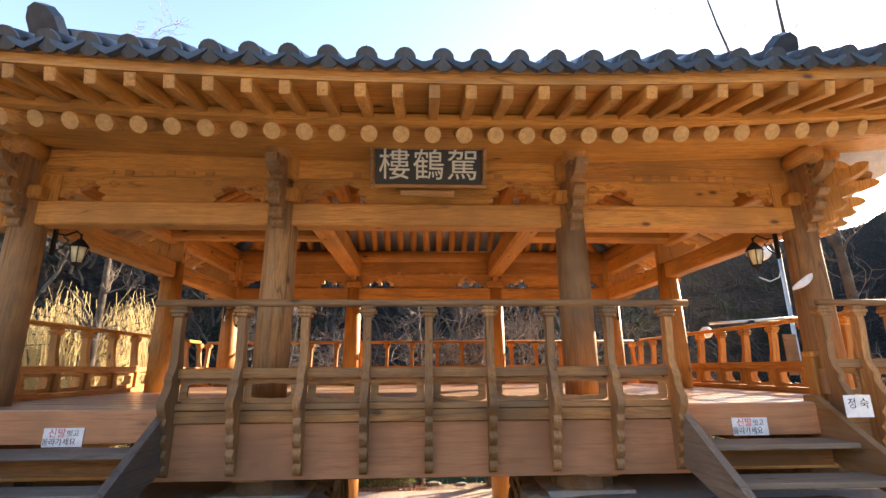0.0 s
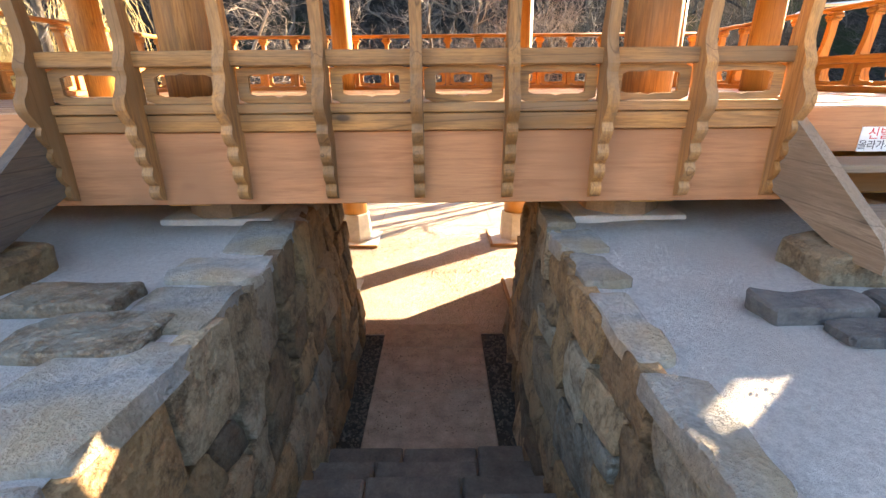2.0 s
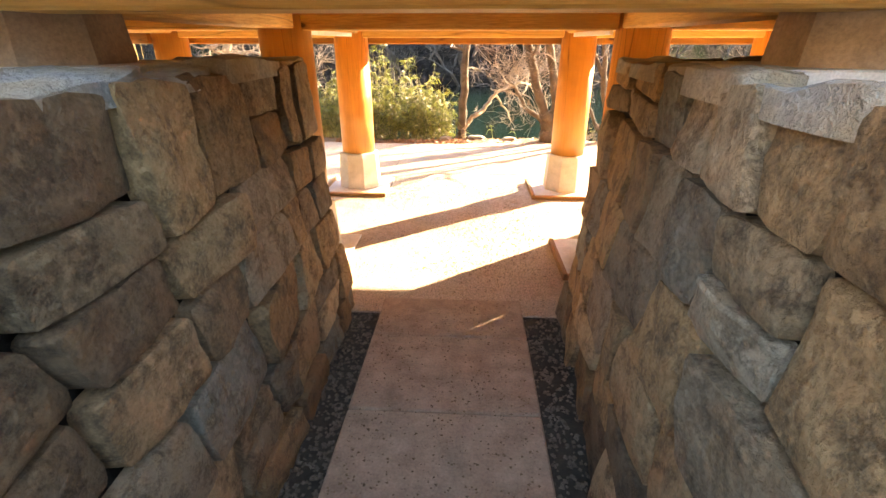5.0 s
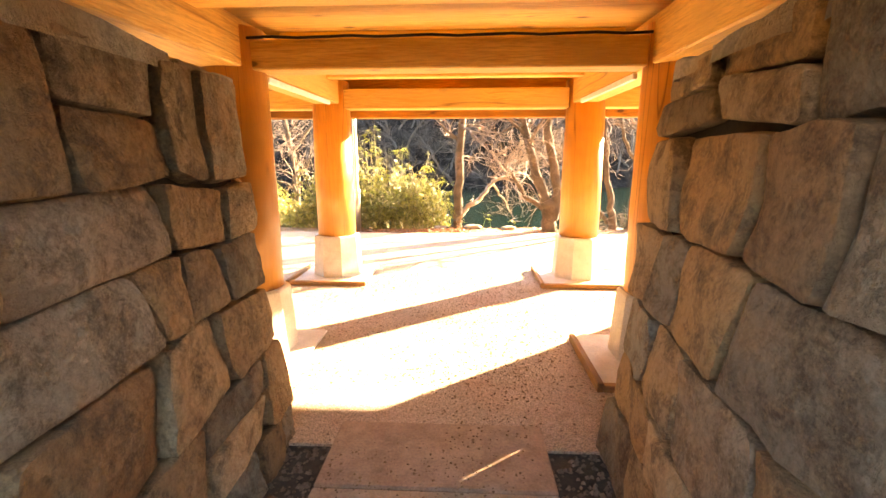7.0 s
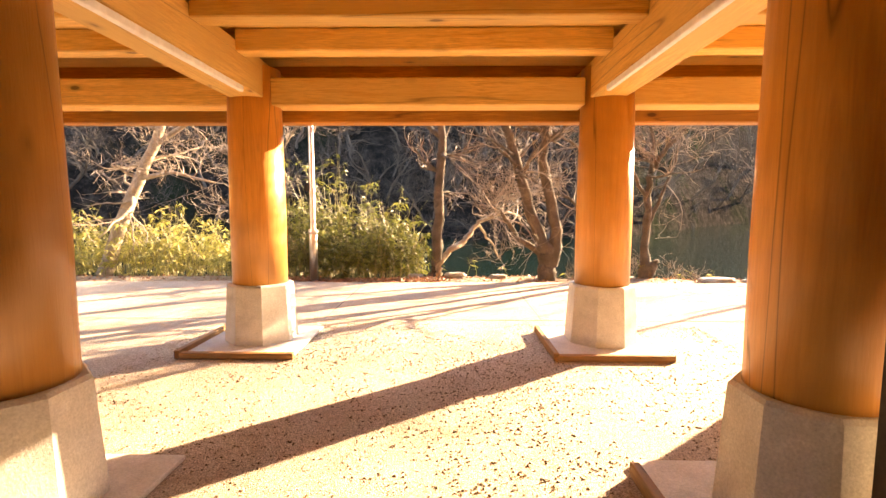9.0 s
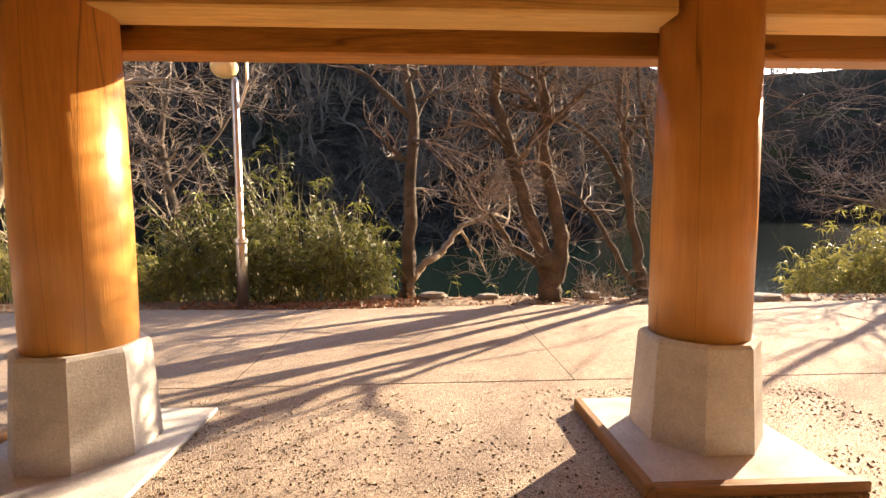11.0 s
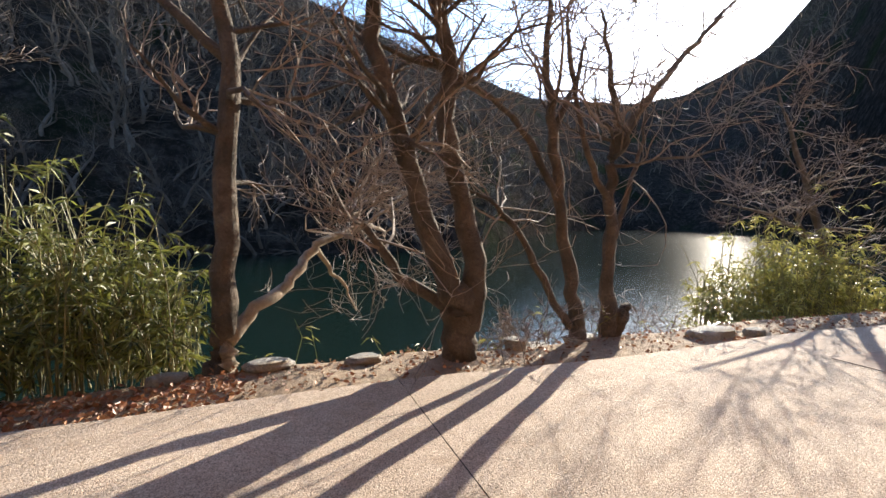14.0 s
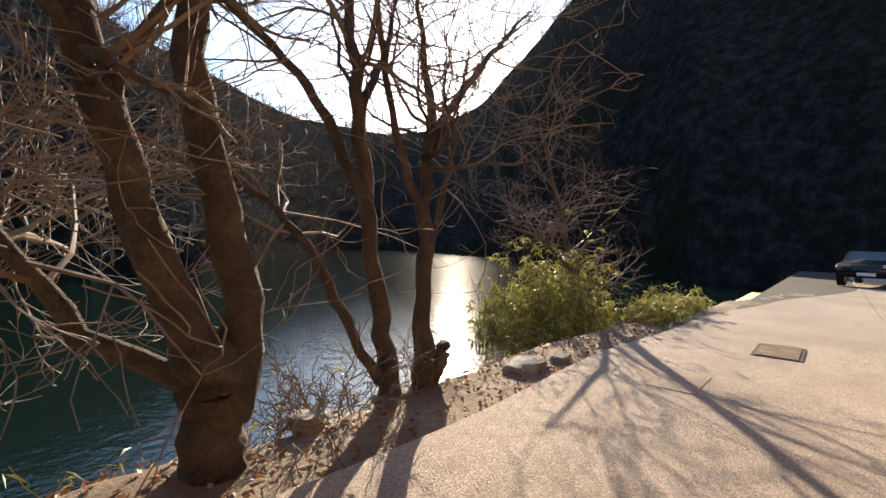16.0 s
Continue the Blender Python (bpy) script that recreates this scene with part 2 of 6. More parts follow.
ROAD = road_mat()
CHIP = mottled("brown_chip", [(0.3, (0.09, 0.06, 0.035)), (0.7, (0.26, 0.19, 0.11))], 3, 0.9, 60, 0.2, 0.005)
PEBBLE = mottled("dark_gravel", [(0.3, (0.10, 0.08, 0.06)), (0.7, (0.25, 0.20, 0.15))], 20, 0.9, 60, 0.4, 0.01, 0.3)
BARK = mottled("bark", [(0.3, (0.07, 0.052, 0.04)), (0.55, (0.17, 0.13, 0.095)), (0.75, (0.30, 0.245, 0.18))], 9, 0.95, 34, 1.0, 0.05, 0, "Object", (4.5, (0.045, 0.037, 0.027)))
FARTWIG = mottled("far_twig", [(0.3, (0.06, 0.048, 0.038)), (0.7, (0.12, 0.095, 0.075))], 3, 0.9, 20, 0.2, 0.003)
TWIG = mottled("bare_twig", [(0.3, (0.15, 0.115, 0.09)), (0.7, (0.30, 0.24, 0.19))], 3, 0.8, 20, 0.2, 0.003)
PALEBARK = mottled("pale_dead_wood", [(0.3, (0.20, 0.155, 0.11)), (0.7, (0.38, 0.31, 0.23))], 6, 0.9, 25, 0.8, 0.02)
WILLOW = mottled("willow_twig", [(0.3, (0.42, 0.30, 0.11)), (0.7, (0.60, 0.46, 0.20))], 3, 0.7, 20, 0.1, 0.002)


def leaf_mat(name, a, b2, trans=0.35):
    m, t, b = nodes_of(name, 0.5)
    g = t.nodes.new("ShaderNodeNewGeometry")
    col = ramp(t, g.outputs["Random Per Island"], [(0.0, a), (0.6, b2), (1.0, tuple(v * 1.25 for v in b2))])
    t.links.new(col, b.inputs["Base Color"])
    tr = t.nodes.new("ShaderNodeBsdfTranslucent")
    t.links.new(col, tr.inputs[0])
    ms = t.nodes.new("ShaderNodeMixShader")
    ms.inputs[0].default_value = trans
    t.links.new(b.outputs[0], ms.inputs[1])
    t.links.new(tr.outputs[0], ms.inputs[2])
    t.links.new(ms.outputs[0], t.nodes["Material Output"].inputs[0])
    return m


# the dark end of these leaf greens paints the shade inside the thicket
LEAF = leaf_mat("shaded_bamboo_leaf", (0.022, 0.034, 0.007), (0.16, 0.17, 0.038))
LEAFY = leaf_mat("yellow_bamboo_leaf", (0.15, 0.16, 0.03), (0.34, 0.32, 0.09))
LITTER = leaf_mat("dead_leaf", (0.16, 0.06, 0.03), (0.32, 0.16, 0.08), 0.15)
CULM = mottled("bamboo_culm", [(0.3, (0.10, 0.10, 0.03)), (0.7, (0.22, 0.20, 0.08))], 5, 0.5, 20, 0.1, 0.002)


def hill_mat():
    m, t, b = nodes_of("wooded_slope", 1.0)
    b.inputs["Specular IOR Level"].default_value = 0.0
    vec = coords(t, (1, 1, 0.8))
    n1 = noise_tex(t, vec, 0.9, 8, 0.8)
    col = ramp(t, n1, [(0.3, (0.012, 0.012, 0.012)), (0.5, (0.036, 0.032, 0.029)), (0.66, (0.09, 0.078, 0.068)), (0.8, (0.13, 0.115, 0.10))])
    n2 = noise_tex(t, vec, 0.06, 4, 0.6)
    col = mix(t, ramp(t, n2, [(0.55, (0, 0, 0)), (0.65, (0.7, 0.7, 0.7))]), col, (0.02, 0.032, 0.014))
    t.links.new(col, b.inputs["Base Color"])
    bump(t, b, n1, 1.0, 1.5)
    return m


HILL = hill_mat()


def water_mat():
    m, t, b = nodes_of("green_river_water", 0.09)
    b.inputs["Base Color"].default_value = (0.004, 0.012, 0.009, 1)
    vec = coords(t, (1, 1, 1))
    bump(t, b, noise_tex(t, vec, 4.5, 4, 0.65), 0.36, 0.03)
    return m


WATER = water_mat()


def plain(name, col, rough=0.5, metal=0.0, scale=12.0):
    m, t, b = nodes_of(name, rough, metal)
    vec = coords(t, (1, 1, 1))
    n = noise_tex(t, vec, scale, 4, 0.6)
    t.links.new(ramp(t, n, [(0.3, tuple(v * 0.85 for v in col)), (0.7, tuple(min(1, v * 1.1) for v in col))]), b.inputs["Base Color"])
    return m


STEPM = mottled("dark_step_stone", [(0.3, (0.10, 0.085, 0.07)), (0.7, (0.21, 0.17, 0.135))], 6, 0.9, 50, 0.6, 0.015, 0.2)
STEEL = plain("brushed_steel", (0.62, 0.58, 0.52), 0.32, 1.0)
IRON = plain("black_iron", (0.02, 0.02, 0.02), 0.5, 0.6)
SIGNW = plain("white_sheet", (0.82, 0.82, 0.80), 0.5)
SIGNK = plain("black_lacquer_board", (0.025, 0.023, 0.02), 0.6)
GOLD = plain("pale_carved_letters", (0.62, 0.58, 0.46), 0.6)
INK = plain("dark_ink", (0.03, 0.03, 0.035), 0.6)
REDINK = plain("red_ink", (0.70, 0.04, 0.03), 0.6)
GLOBE = plain("cream_lamp_glass", (0.80, 0.66, 0.36), 0.3)
CARP = plain("black_car_paint", (0.012, 0.013, 0.018), 0.2)
GLASS = plain("dark_car_glass", (0.02, 0.03, 0.04), 0.05)
TUBE = plain("white_lamp_housing", (0.78, 0.76, 0.72), 0.5)
RUBBER = plain("tyre_rubber", (0.02, 0.02, 0.02), 0.9)


# ---- mesh helpers ----
def mesh_of(name, bm, material):
    me = bpy.data.meshes.new(name)
    bm.to_mesh(me)
    bm.free()
    me.materials.append(material)
    return me


def part(name, bm, material, parent=None, label="", smooth=False):
    me = bm if isinstance(bm, bpy.types.Mesh) else mesh_of(name, bm, material)
    if smooth:
        me.shade_smooth()
    ob = new(name, me)
    if parent is not None:
        ob.parent = parent
    return tagged(ob, label)


def thing(name, x, y, z, label, category, group="", kind=""):
    ob = new(name)
    ob.location = (x, y, z)
    return tagged(ob, label, category, group, kind)


def box(x0, x1, y0, y1, z0, z1, bev=0.008, bm=None):
    bm = bm or bmesh.new()
    r = bmesh.ops.create_cube(bm, size=1)
    bmesh.ops.transform(bm, verts=r["verts"], matrix=Matrix.Translation(((x0 + x1) / 2, (y0 + y1) / 2, (z0 + z1) / 2)) @ Matrix.Diagonal((x1 - x0, y1 - y0, z1 - z0, 1)))
    if bev:
        es = list({e for v in r["verts"] for e in v.link_edges})
        bmesh.ops.bevel(bm, geom=es, offset=bev, segments=1, affect='EDGES')
    return bm


def moved(bm, m):
    bmesh.ops.transform(bm, verts=bm.verts, matrix=m)
    return bm


def cyl(p, q, r0, r1=None, seg=16, bm=None):
    bm = bm or bmesh.new()
    p, q = Vector(p), Vector(q)
    r1 = r0 if r1 is None else r1
    m = Matrix.Translation((p + q) / 2) @ (q - p).to_track_quat('Z', 'Y').to_matrix().to_4x4()
    bmesh.ops.create_cone(bm, cap_ends=True, segments=seg, radius1=r0, radius2=r1, depth=(q - p).length, matrix=m)
    return bm


def lathe(profile, seg=20, bm=None):
    """profile: (radius, height) from the bottom up"""
    bm = bm or bmesh.new()
    rings = [[bm.verts.new((r * math.cos(2 * math.pi * i / seg), r * math.sin(2 * math.pi * i / seg), z)) for i in range(seg)] for r, z in profile]
    for a, b in zip(rings, rings[1:]):
        for i in range(seg):
            bm.faces.new((a[i], a[(i + 1) % seg], b[(i + 1) % seg], b[i]))
    bm.faces.new(rings[0][::-1])
    bm.faces.new(rings[-1])
    return bm


def extrude_profile(pts, depth, axis='x', bm=None):
    """pts: closed outline; axis x: (y, z) outline spread over x; axis y: (x, z) outline spread over y"""
    bm = bm or bmesh.new()
    def at(u, v, d):
        return (d, u, v) if axis == 'x' else (u, d, v)
    a = [bm.verts.new(at(u, v, -depth / 2)) for u, v in pts]
    b = [bm.verts.new(at(u, v, depth / 2)) for u, v in pts]
    bm.faces.new(a)
    bm.faces.new(b[::-1])
    n = len(pts)
    for i in range(n):
        bm.faces.new((a[i], b[i], b[(i + 1) % n], a[(i + 1) % n]))
    bmesh.ops.recalc_face_normals(bm, faces=bm.faces)
    return bm


class Soup:
    """plain lists of corners and faces, for big joined meshes"""
    def __init__(self):
        self.v, self.f = [], []

    def tube(self, pts, radii, seg=5):
        base = len(self.v)
        up = Vector((0.31, 0.17, 0.93))
        for k, (p, r) in enumerate(zip(pts, radii)):
            d = (pts[min(k + 1, len(pts) - 1)] - pts[max(k - 1, 0)]).normalized()
            s = d.cross(up)
            s = s.normalized() if s.length > 1e-4 else Vector((1, 0, 0))
            w = s.cross(d)
            for i in range(seg):
                a = 2 * math.pi * i / seg
                self.v.append(p + (s * math.cos(a) + w * math.sin(a)) * r)
        for k in range(len(pts) - 1):
            for i in range(seg):
                j = (i + 1) % seg
                self.f.append((base + k * seg + i, base + k * seg + j, base + (k + 1) * seg + j, base + (k + 1) * seg + i))
        self.f.append(tuple(base + (len(pts) - 1) * seg + i for i in range(seg)))

    def leaf(self, p, d, length, width, rng):
        side = d.cross(Vector((rng.uniform(-1, 1), rng.uniform(-1, 1), rng.uniform(0, 1))))
        if side.length < 1e-4:
            return
        side = side.normalized() * width / 2
        b = len(self.v)
        mid = p + d * length * 0.4
        self.v += [p, mid + side, p + d * length + Vector((0, 0, -length * 0.25)), mid - side]
        self.f.append((b, b + 1, b + 2, b + 3))

    def mesh(self, name, material, smooth=False, sharp=0):
        me = bpy.data.meshes.new(name)
        me.from_pydata([tuple(v) for v in self.v], [], self.f)
        me.materials.append(material)
        if smooth:
            me.shade_smooth()
            if sharp:
                me.set_sharp_from_angle(angle=radians(sharp))
        return me


# ---- ground, terrace and passage ----
LOW = -2.12
TER_END = 7.12


def noisy_grid(x0, x1, y0, y1, nx, ny, fz):
    s = Soup()
    for j in range(ny + 1):
        for i in range(nx + 1):
            x, y = x0 + (x1 - x0) * i / nx, y0 + (y1 - y0) * j / ny
            s.v.append(Vector((x, y, fz(x, y))))
    for j in range(ny):
        for i in range(nx):
            a = j * (nx + 1) + i
            s.f.append((a, a + 1, a + nx + 2, a + nx + 1))
    return s


def edge_y(x):
    """the river-side edge of the concrete road"""
    return 14.66 + 0.05 * math.sin(x * 1.3) - (0.012 * max(0, x - 5.5) ** 2 if x < 20.5 else 2.7)


def bank_z(x, y):
    d = y - edge_y(x)
    n = noise.noise(Vector((x * 0.9, y * 0.9, 0.3))) * 0.05 + noise.noise(Vector((x * 3.1, y * 3.1, 1.3))) * 0.02
    if d < 0.75:
        return LOW - 0.05 + n + 0.02 * min(1, max(0, d) * 4)
    return LOW - 0.05 - (d - 0.75) * 0.78 + n * 2


s = noisy_grid(-45, 45, 13.0, 18.6, 220, 60, lambda x, y: bank_z(x, y) if y > edge_y(x) - 0.3 else LOW - 0.3)
tagged(part("ground", s.mesh("ground", DIRT, True), None), "brown earth river bank strewn with dead leaves", "ground", "", "structure")

road = thing("road", 0, 0, 0, "worn warm-toned concrete road slabs beside the river", "road", "", "structure")
xs = [-45, -30, -20, -13.0, -8.4, -4.9, -1.3, 1.32, 5.3, 9.1, 13, 17, 20, 30, 45]
for x0, x1 in zip(xs, xs[1:]):
    so = Soup()
    n = 10
    g = 0.004
    for k in range(n + 1):
        x = x0 + g + (x1 - x0 - 2 * g) * k / n
        for y, z in ((11.89, LOW - 0.12), (11.89, LOW - 0.004), (11.896, LOW), (edge_y(x), LOW), (edge_y(x) + 0.01, LOW - 0.12)):
            so.v.append(Vector((x, y, z)))
    for k in range(n):
        for j in range(4):
            a = k * 5 + j
            so.f.append((a, a + 5, a + 6, a + 1))
    part("slab", so.mesh("slab", ROAD), None, road)
part("underlay", box(-45, 45, 7.0, 14.2, LOW - 0.5, LOW - 0.022, 0), MORTAR, road)
tagged(part("forecourt", box(-45, 45, 7.0, 11.884, LOW - 0.02, LOW - 0.002, 0), ROAD, road), "sunlit worn concrete under the pavilion")

so = noisy_grid(-140, 240, 16.0, 220, 8, 8, lambda x, y: -3.25)
tagged(part("water", so.mesh("water", WATER), None), "still dark green river water", "river", "", "structure")

WALL_L, WALL_R = -0.98, 0.96


def gz(x, y):
    return noise.noise(Vector((x * 1.1, y * 1.1, 5))) * 0.025 + noise.noise(Vector((x * 5, y * 5, 2))) * 0.008


for nm, x0, x1 in (("terrace_west", -30, WALL_L - 0.10), ("terrace_east", WALL_R + 0.10, 30)):
    t_ob = thing(nm, 0, 0, 0, "raised terrace of pale grey grit", "terrace", "", "structure")
    part("fill", box(x0 if x0 < 0 else x0 + 0.2, x1 - 0.2 if x0 < 0 else x1, -14, TER_END - 0.2, LOW - 0.6, -0.06, 0), MORTAR, t_ob)
    near0, near1 = (x1 - 4.2, x1 + 0.05) if x0 < 0 else (x0 - 0.05, x0 + 4.2)
    near = noisy_grid(near0, near1, -1.5, TER_END - 0.1, 90, 170, gz)
    for v in near.v:
        f = max(0.0, min(1.0, (v.y - 4.6) / 2.5))
        inner = max(0.0, 1 - abs(v.x - (x1 if x0 < 0 else x0)) / 1.2)
        v.x += f * inner * (-0.2 if x0 < 0 else 0.28)
    part("surface", near.mesh("surface", GRIT, True), None, t_ob)
    far0, far1 = (x0, near0) if x0 < 0 else (near1, x1)
    part("surface", noisy_grid(far0, far1, -14, TER_END - 0.1, 60, 50, gz).mesh("surface", GRIT, True), None, t_ob)
tagged(part("ground_behind", box(-5.4, 5.4, -14, -1.45, -0.5, -0.03, 0), GRIT), "pale grey grit ground", "ground", "", "structure")
tagged(part("ground_head", box(WALL_L - 0.1, WALL_R + 0.1, -1.5, 1.12, -0.5, -0.005, 0), GRIT), "pale grey grit ground at the stair head", "ground", "", "structure")

stair = thing("passage_stair", 0, 1.12, 0, "steep worn stone steps between two rough walls", "stairs", "", "structure")
NSTEP, TREAD = 12, 0.328
RISE = -LOW / NSTEP
rng = random.Random(11)
for k in range(NSTEP):
    z = -(k + 1) * RISE
    y = k * TREAD
    last = k == NSTEP - 1
    cuts = [-1.05, rng.uniform(-0.45, -0.2), rng.uniform(0.2, 0.5), 1.05]
    for a, b in zip(cuts, cuts[1:]):
        if not last:
            part("step_stone", box(a + 0.006, b - 0.006, y - 0.02, y + TREAD + 0.03 + rng.uniform(-0.012, 0.012), z - 0.3, z + rng.uniform(-0.008, 0.008), 0.018), STEPM, stair)
floor_p = thing("passage_floor", 0, 0, LOW, "flat reddish-brown stone slab path with gravel gutters", "path", "", "structure")
for a, b in ((4.75, 5.75), (5.76, 6.62), (6.63, 7.24)):
    part("floor_slab", box(-0.63, 0.66, a, b, -0.2, 0.012, 0.012), SLAB, floor_p)
part("bed", box(-1.2, 1.25, 4.6, 7.25, -0.4, -0.03, 0), MORTAR, floor_p)
gs = Soup()
for k in range(1500):
    x = rng.choice((rng.uniform(-0.95, -0.63), rng.uniform(0.66, 1.06)))
    c = Vector((x, rng.uniform(4.9, 7.24), -0.03 + rng.uniform(0, 0.02)))
    r = rng.uniform(0.010, 0.026)
    b = len(gs.v)
    q = [Vector((rng.uniform(0.6, 1), 0, 0)), Vector((0, rng.uniform(0.6, 1), 0)), Vector((-rng.uniform(0.6, 1), 0, 0)), Vector((0, -rng.uniform(0.6, 1), 0)), Vector((0, 0, 0.8))]
    ang = Matrix.Rotation(rng.uniform(0, 6.28), 3, 'Z')
    gs.v += [c + ang @ (p * r) for p in q]
    gs.f += [(b, b + 1, b + 4), (b + 1, b + 2, b + 4), (b + 2, b + 3, b + 4), (b + 3, b, b + 4)]
tagged(part("gutter_gravel", gs.mesh("gutter_gravel", PEBBLE), None, floor_p), "dark loose gravel", "", "", "stuff")


def stone_mesh(quad, origin, u, w, n, rng, thick):
    """one rough stone: its four corners (a, b) on a wall with axes u (along), w (up) and n (outward)"""
    PAR = (0, 0.03, 0.11, 0.3, 0.5, 0.7, 0.89, 0.97, 1)
    N = 8
    s = Soup()
    cx = sum(q[0] for q in quad) / 4
    cy = sum(q[1] for q in quad) / 4
    seed = rng.uniform(0, 100)
    tilt_u, tilt_w = rng.uniform(-0.10, 0.10), rng.uniform(-0.08, 0.08)
    proud = rng.uniform(0.0, 0.035)
    c0 = origin + u * cx + w * cy
    for j in range(N + 1):
        for i in range(N + 1):
            a, b = PAR[i], PAR[j]
            # ease towards the edges
            ea, eb = a, b
            p = [(1 - ea) * ((1 - eb) * quad[0][k] + eb * quad[3][k]) + ea * ((1 - eb) * quad[1][k] + eb * quad[2][k]) for k in (0, 1)]
            ca, cb = abs(2 * a - 1), abs(2 * b - 1)
            corner = (ca * cb) ** 5 * 0.11
            p = [p[0] + (cx - p[0]) * corner, p[1] + (cy - p[1]) * corner]
            ed = max(ca, cb)
            dome = thick * (1 - 0.35 * max(0, (ed - 0.7) / 0.3) ** 2.2)
            h = -0.03 + proud + dome + (p[0] - cx) * tilt_u + (p[1] - cy) * tilt_w
            q = Vector((p[0] * 4.5 + seed, p[1] * 4.5, 0))
            h += noise.noise(q) * 0.028 + abs(noise.noise(q * 2.3)) * 0.018 + noise.noise(q * 4.1) * 0.008
            jit = noise.noise_vector(q * 1.6) * 0.016
            if ed > 0.99:
                h = -0.05
            s.v.append(origin + u * (p[0] + jit.x) + w * (p[1] + jit.y) + n * h - c0)
    for j in range(N):
        for i in range(N):
            a = j * (N + 1) + i
            s.f.append((a, a + 1, a + N + 2, a + N + 1))
    return s, c0


def stone_wall(owner, origin, u, w, n, length, height_of, rng, row_h=0.34, stone_l=0.42, base_of=lambda a: 0.0):
    """rows of unlike stones on a backing; height_of and base_of give the wall's top and foot along it"""
    b = 0.0
    rows = []
    total = max(height_of(k * length / 20) for k in range(21))
    while b < total - 0.1:
        h = rng.uniform(0.62, 1.3) * row_h
        if total - b - h < 0.16:
            h = total - b
        rows.append((b, b + h))
        b += h
    for ri, (b0, b1) in enumerate(rows):
        a = -rng.uniform(0, 0.2)
        wob = lambda x, k: 0 if k == 0 else noise.noise(Vector((x * 1.7, k * 3.7, 9))) * 0.09
        lean = rng.uniform(-0.05, 0.05)
        while a < length:
            l = rng.uniform(0.55, 1.55) * stone_l
            e = min(a + l, length)
            if length - e < 0.15:
                e = length
            if height_of((a + e) / 2) < b0 + 0.12 or base_of((a + e) / 2) > b1 - 0.05:
                a, lean = e, rng.uniform(-0.05, 0.05)
                continue
            lean2 = 0 if e >= length else rng.uniform(-0.06, 0.06)
            g = 0.0
            lo0, lo1 = b0 + wob(a, ri), b0 + wob(e, ri)
            hi0, hi1 = (b1 + wob(a, ri + 1), b1 + wob(e, ri + 1)) if ri < len(rows) - 1 else (b1 + rng.uniform(-.03, .03), b1 + rng.uniform(-.03, .03))
            a0 = max(a, 0)
            pieces = [((a0 - lean + g, lo0 + g), (e - lean2 - g, lo1 + g), (e + lean2 - g, hi1 - g), (a0 + lean + g, hi0 - g))]
            if l > 0.42 and rng.random() < 0.22 and b1 - b0 > 0.28:
                q = pieces[0]
                f0, f1 = rng.uniform(0.35, 0.65), rng.uniform(0.35, 0.65)
                m0 = (q[0][0] + (q[3][0] - q[0][0]) * f0, q[0][1] + (q[3][1] - q[0][1]) * f0)
                m1 = (q[1][0] + (q[2][0] - q[1][0]) * f1, q[1][1] + (q[2][1] - q[1][1]) * f1)
                pieces = [(q[0], q[1], (m1[0], m1[1] - g), (m0[0], m0[1] - g)), ((m0[0], m0[1] + g), (m1[0], m1[1] + g), q[2], q[3])]
            for q in pieces:
                s, c0 = stone_mesh(q, origin, u, w, n, rng, 0.045)
                ob = part("stone", s.mesh("stone", STONE, True, 32), None, owner)
                ob.location = c0
            a, lean = e, lean2


def spread(side, y, z):
    """how far a passage wall stands wider towards its open end; side +1: the west wall"""
    f = max(0.0, min(1.0, (y - 4.6) / 2.5))
    h = max(0.0, min(1.0, (z - LOW) / -LOW))
    return -f * (0.05 + 0.11 * h) if side > 0 else f * (0.17 + 0.09 * h)


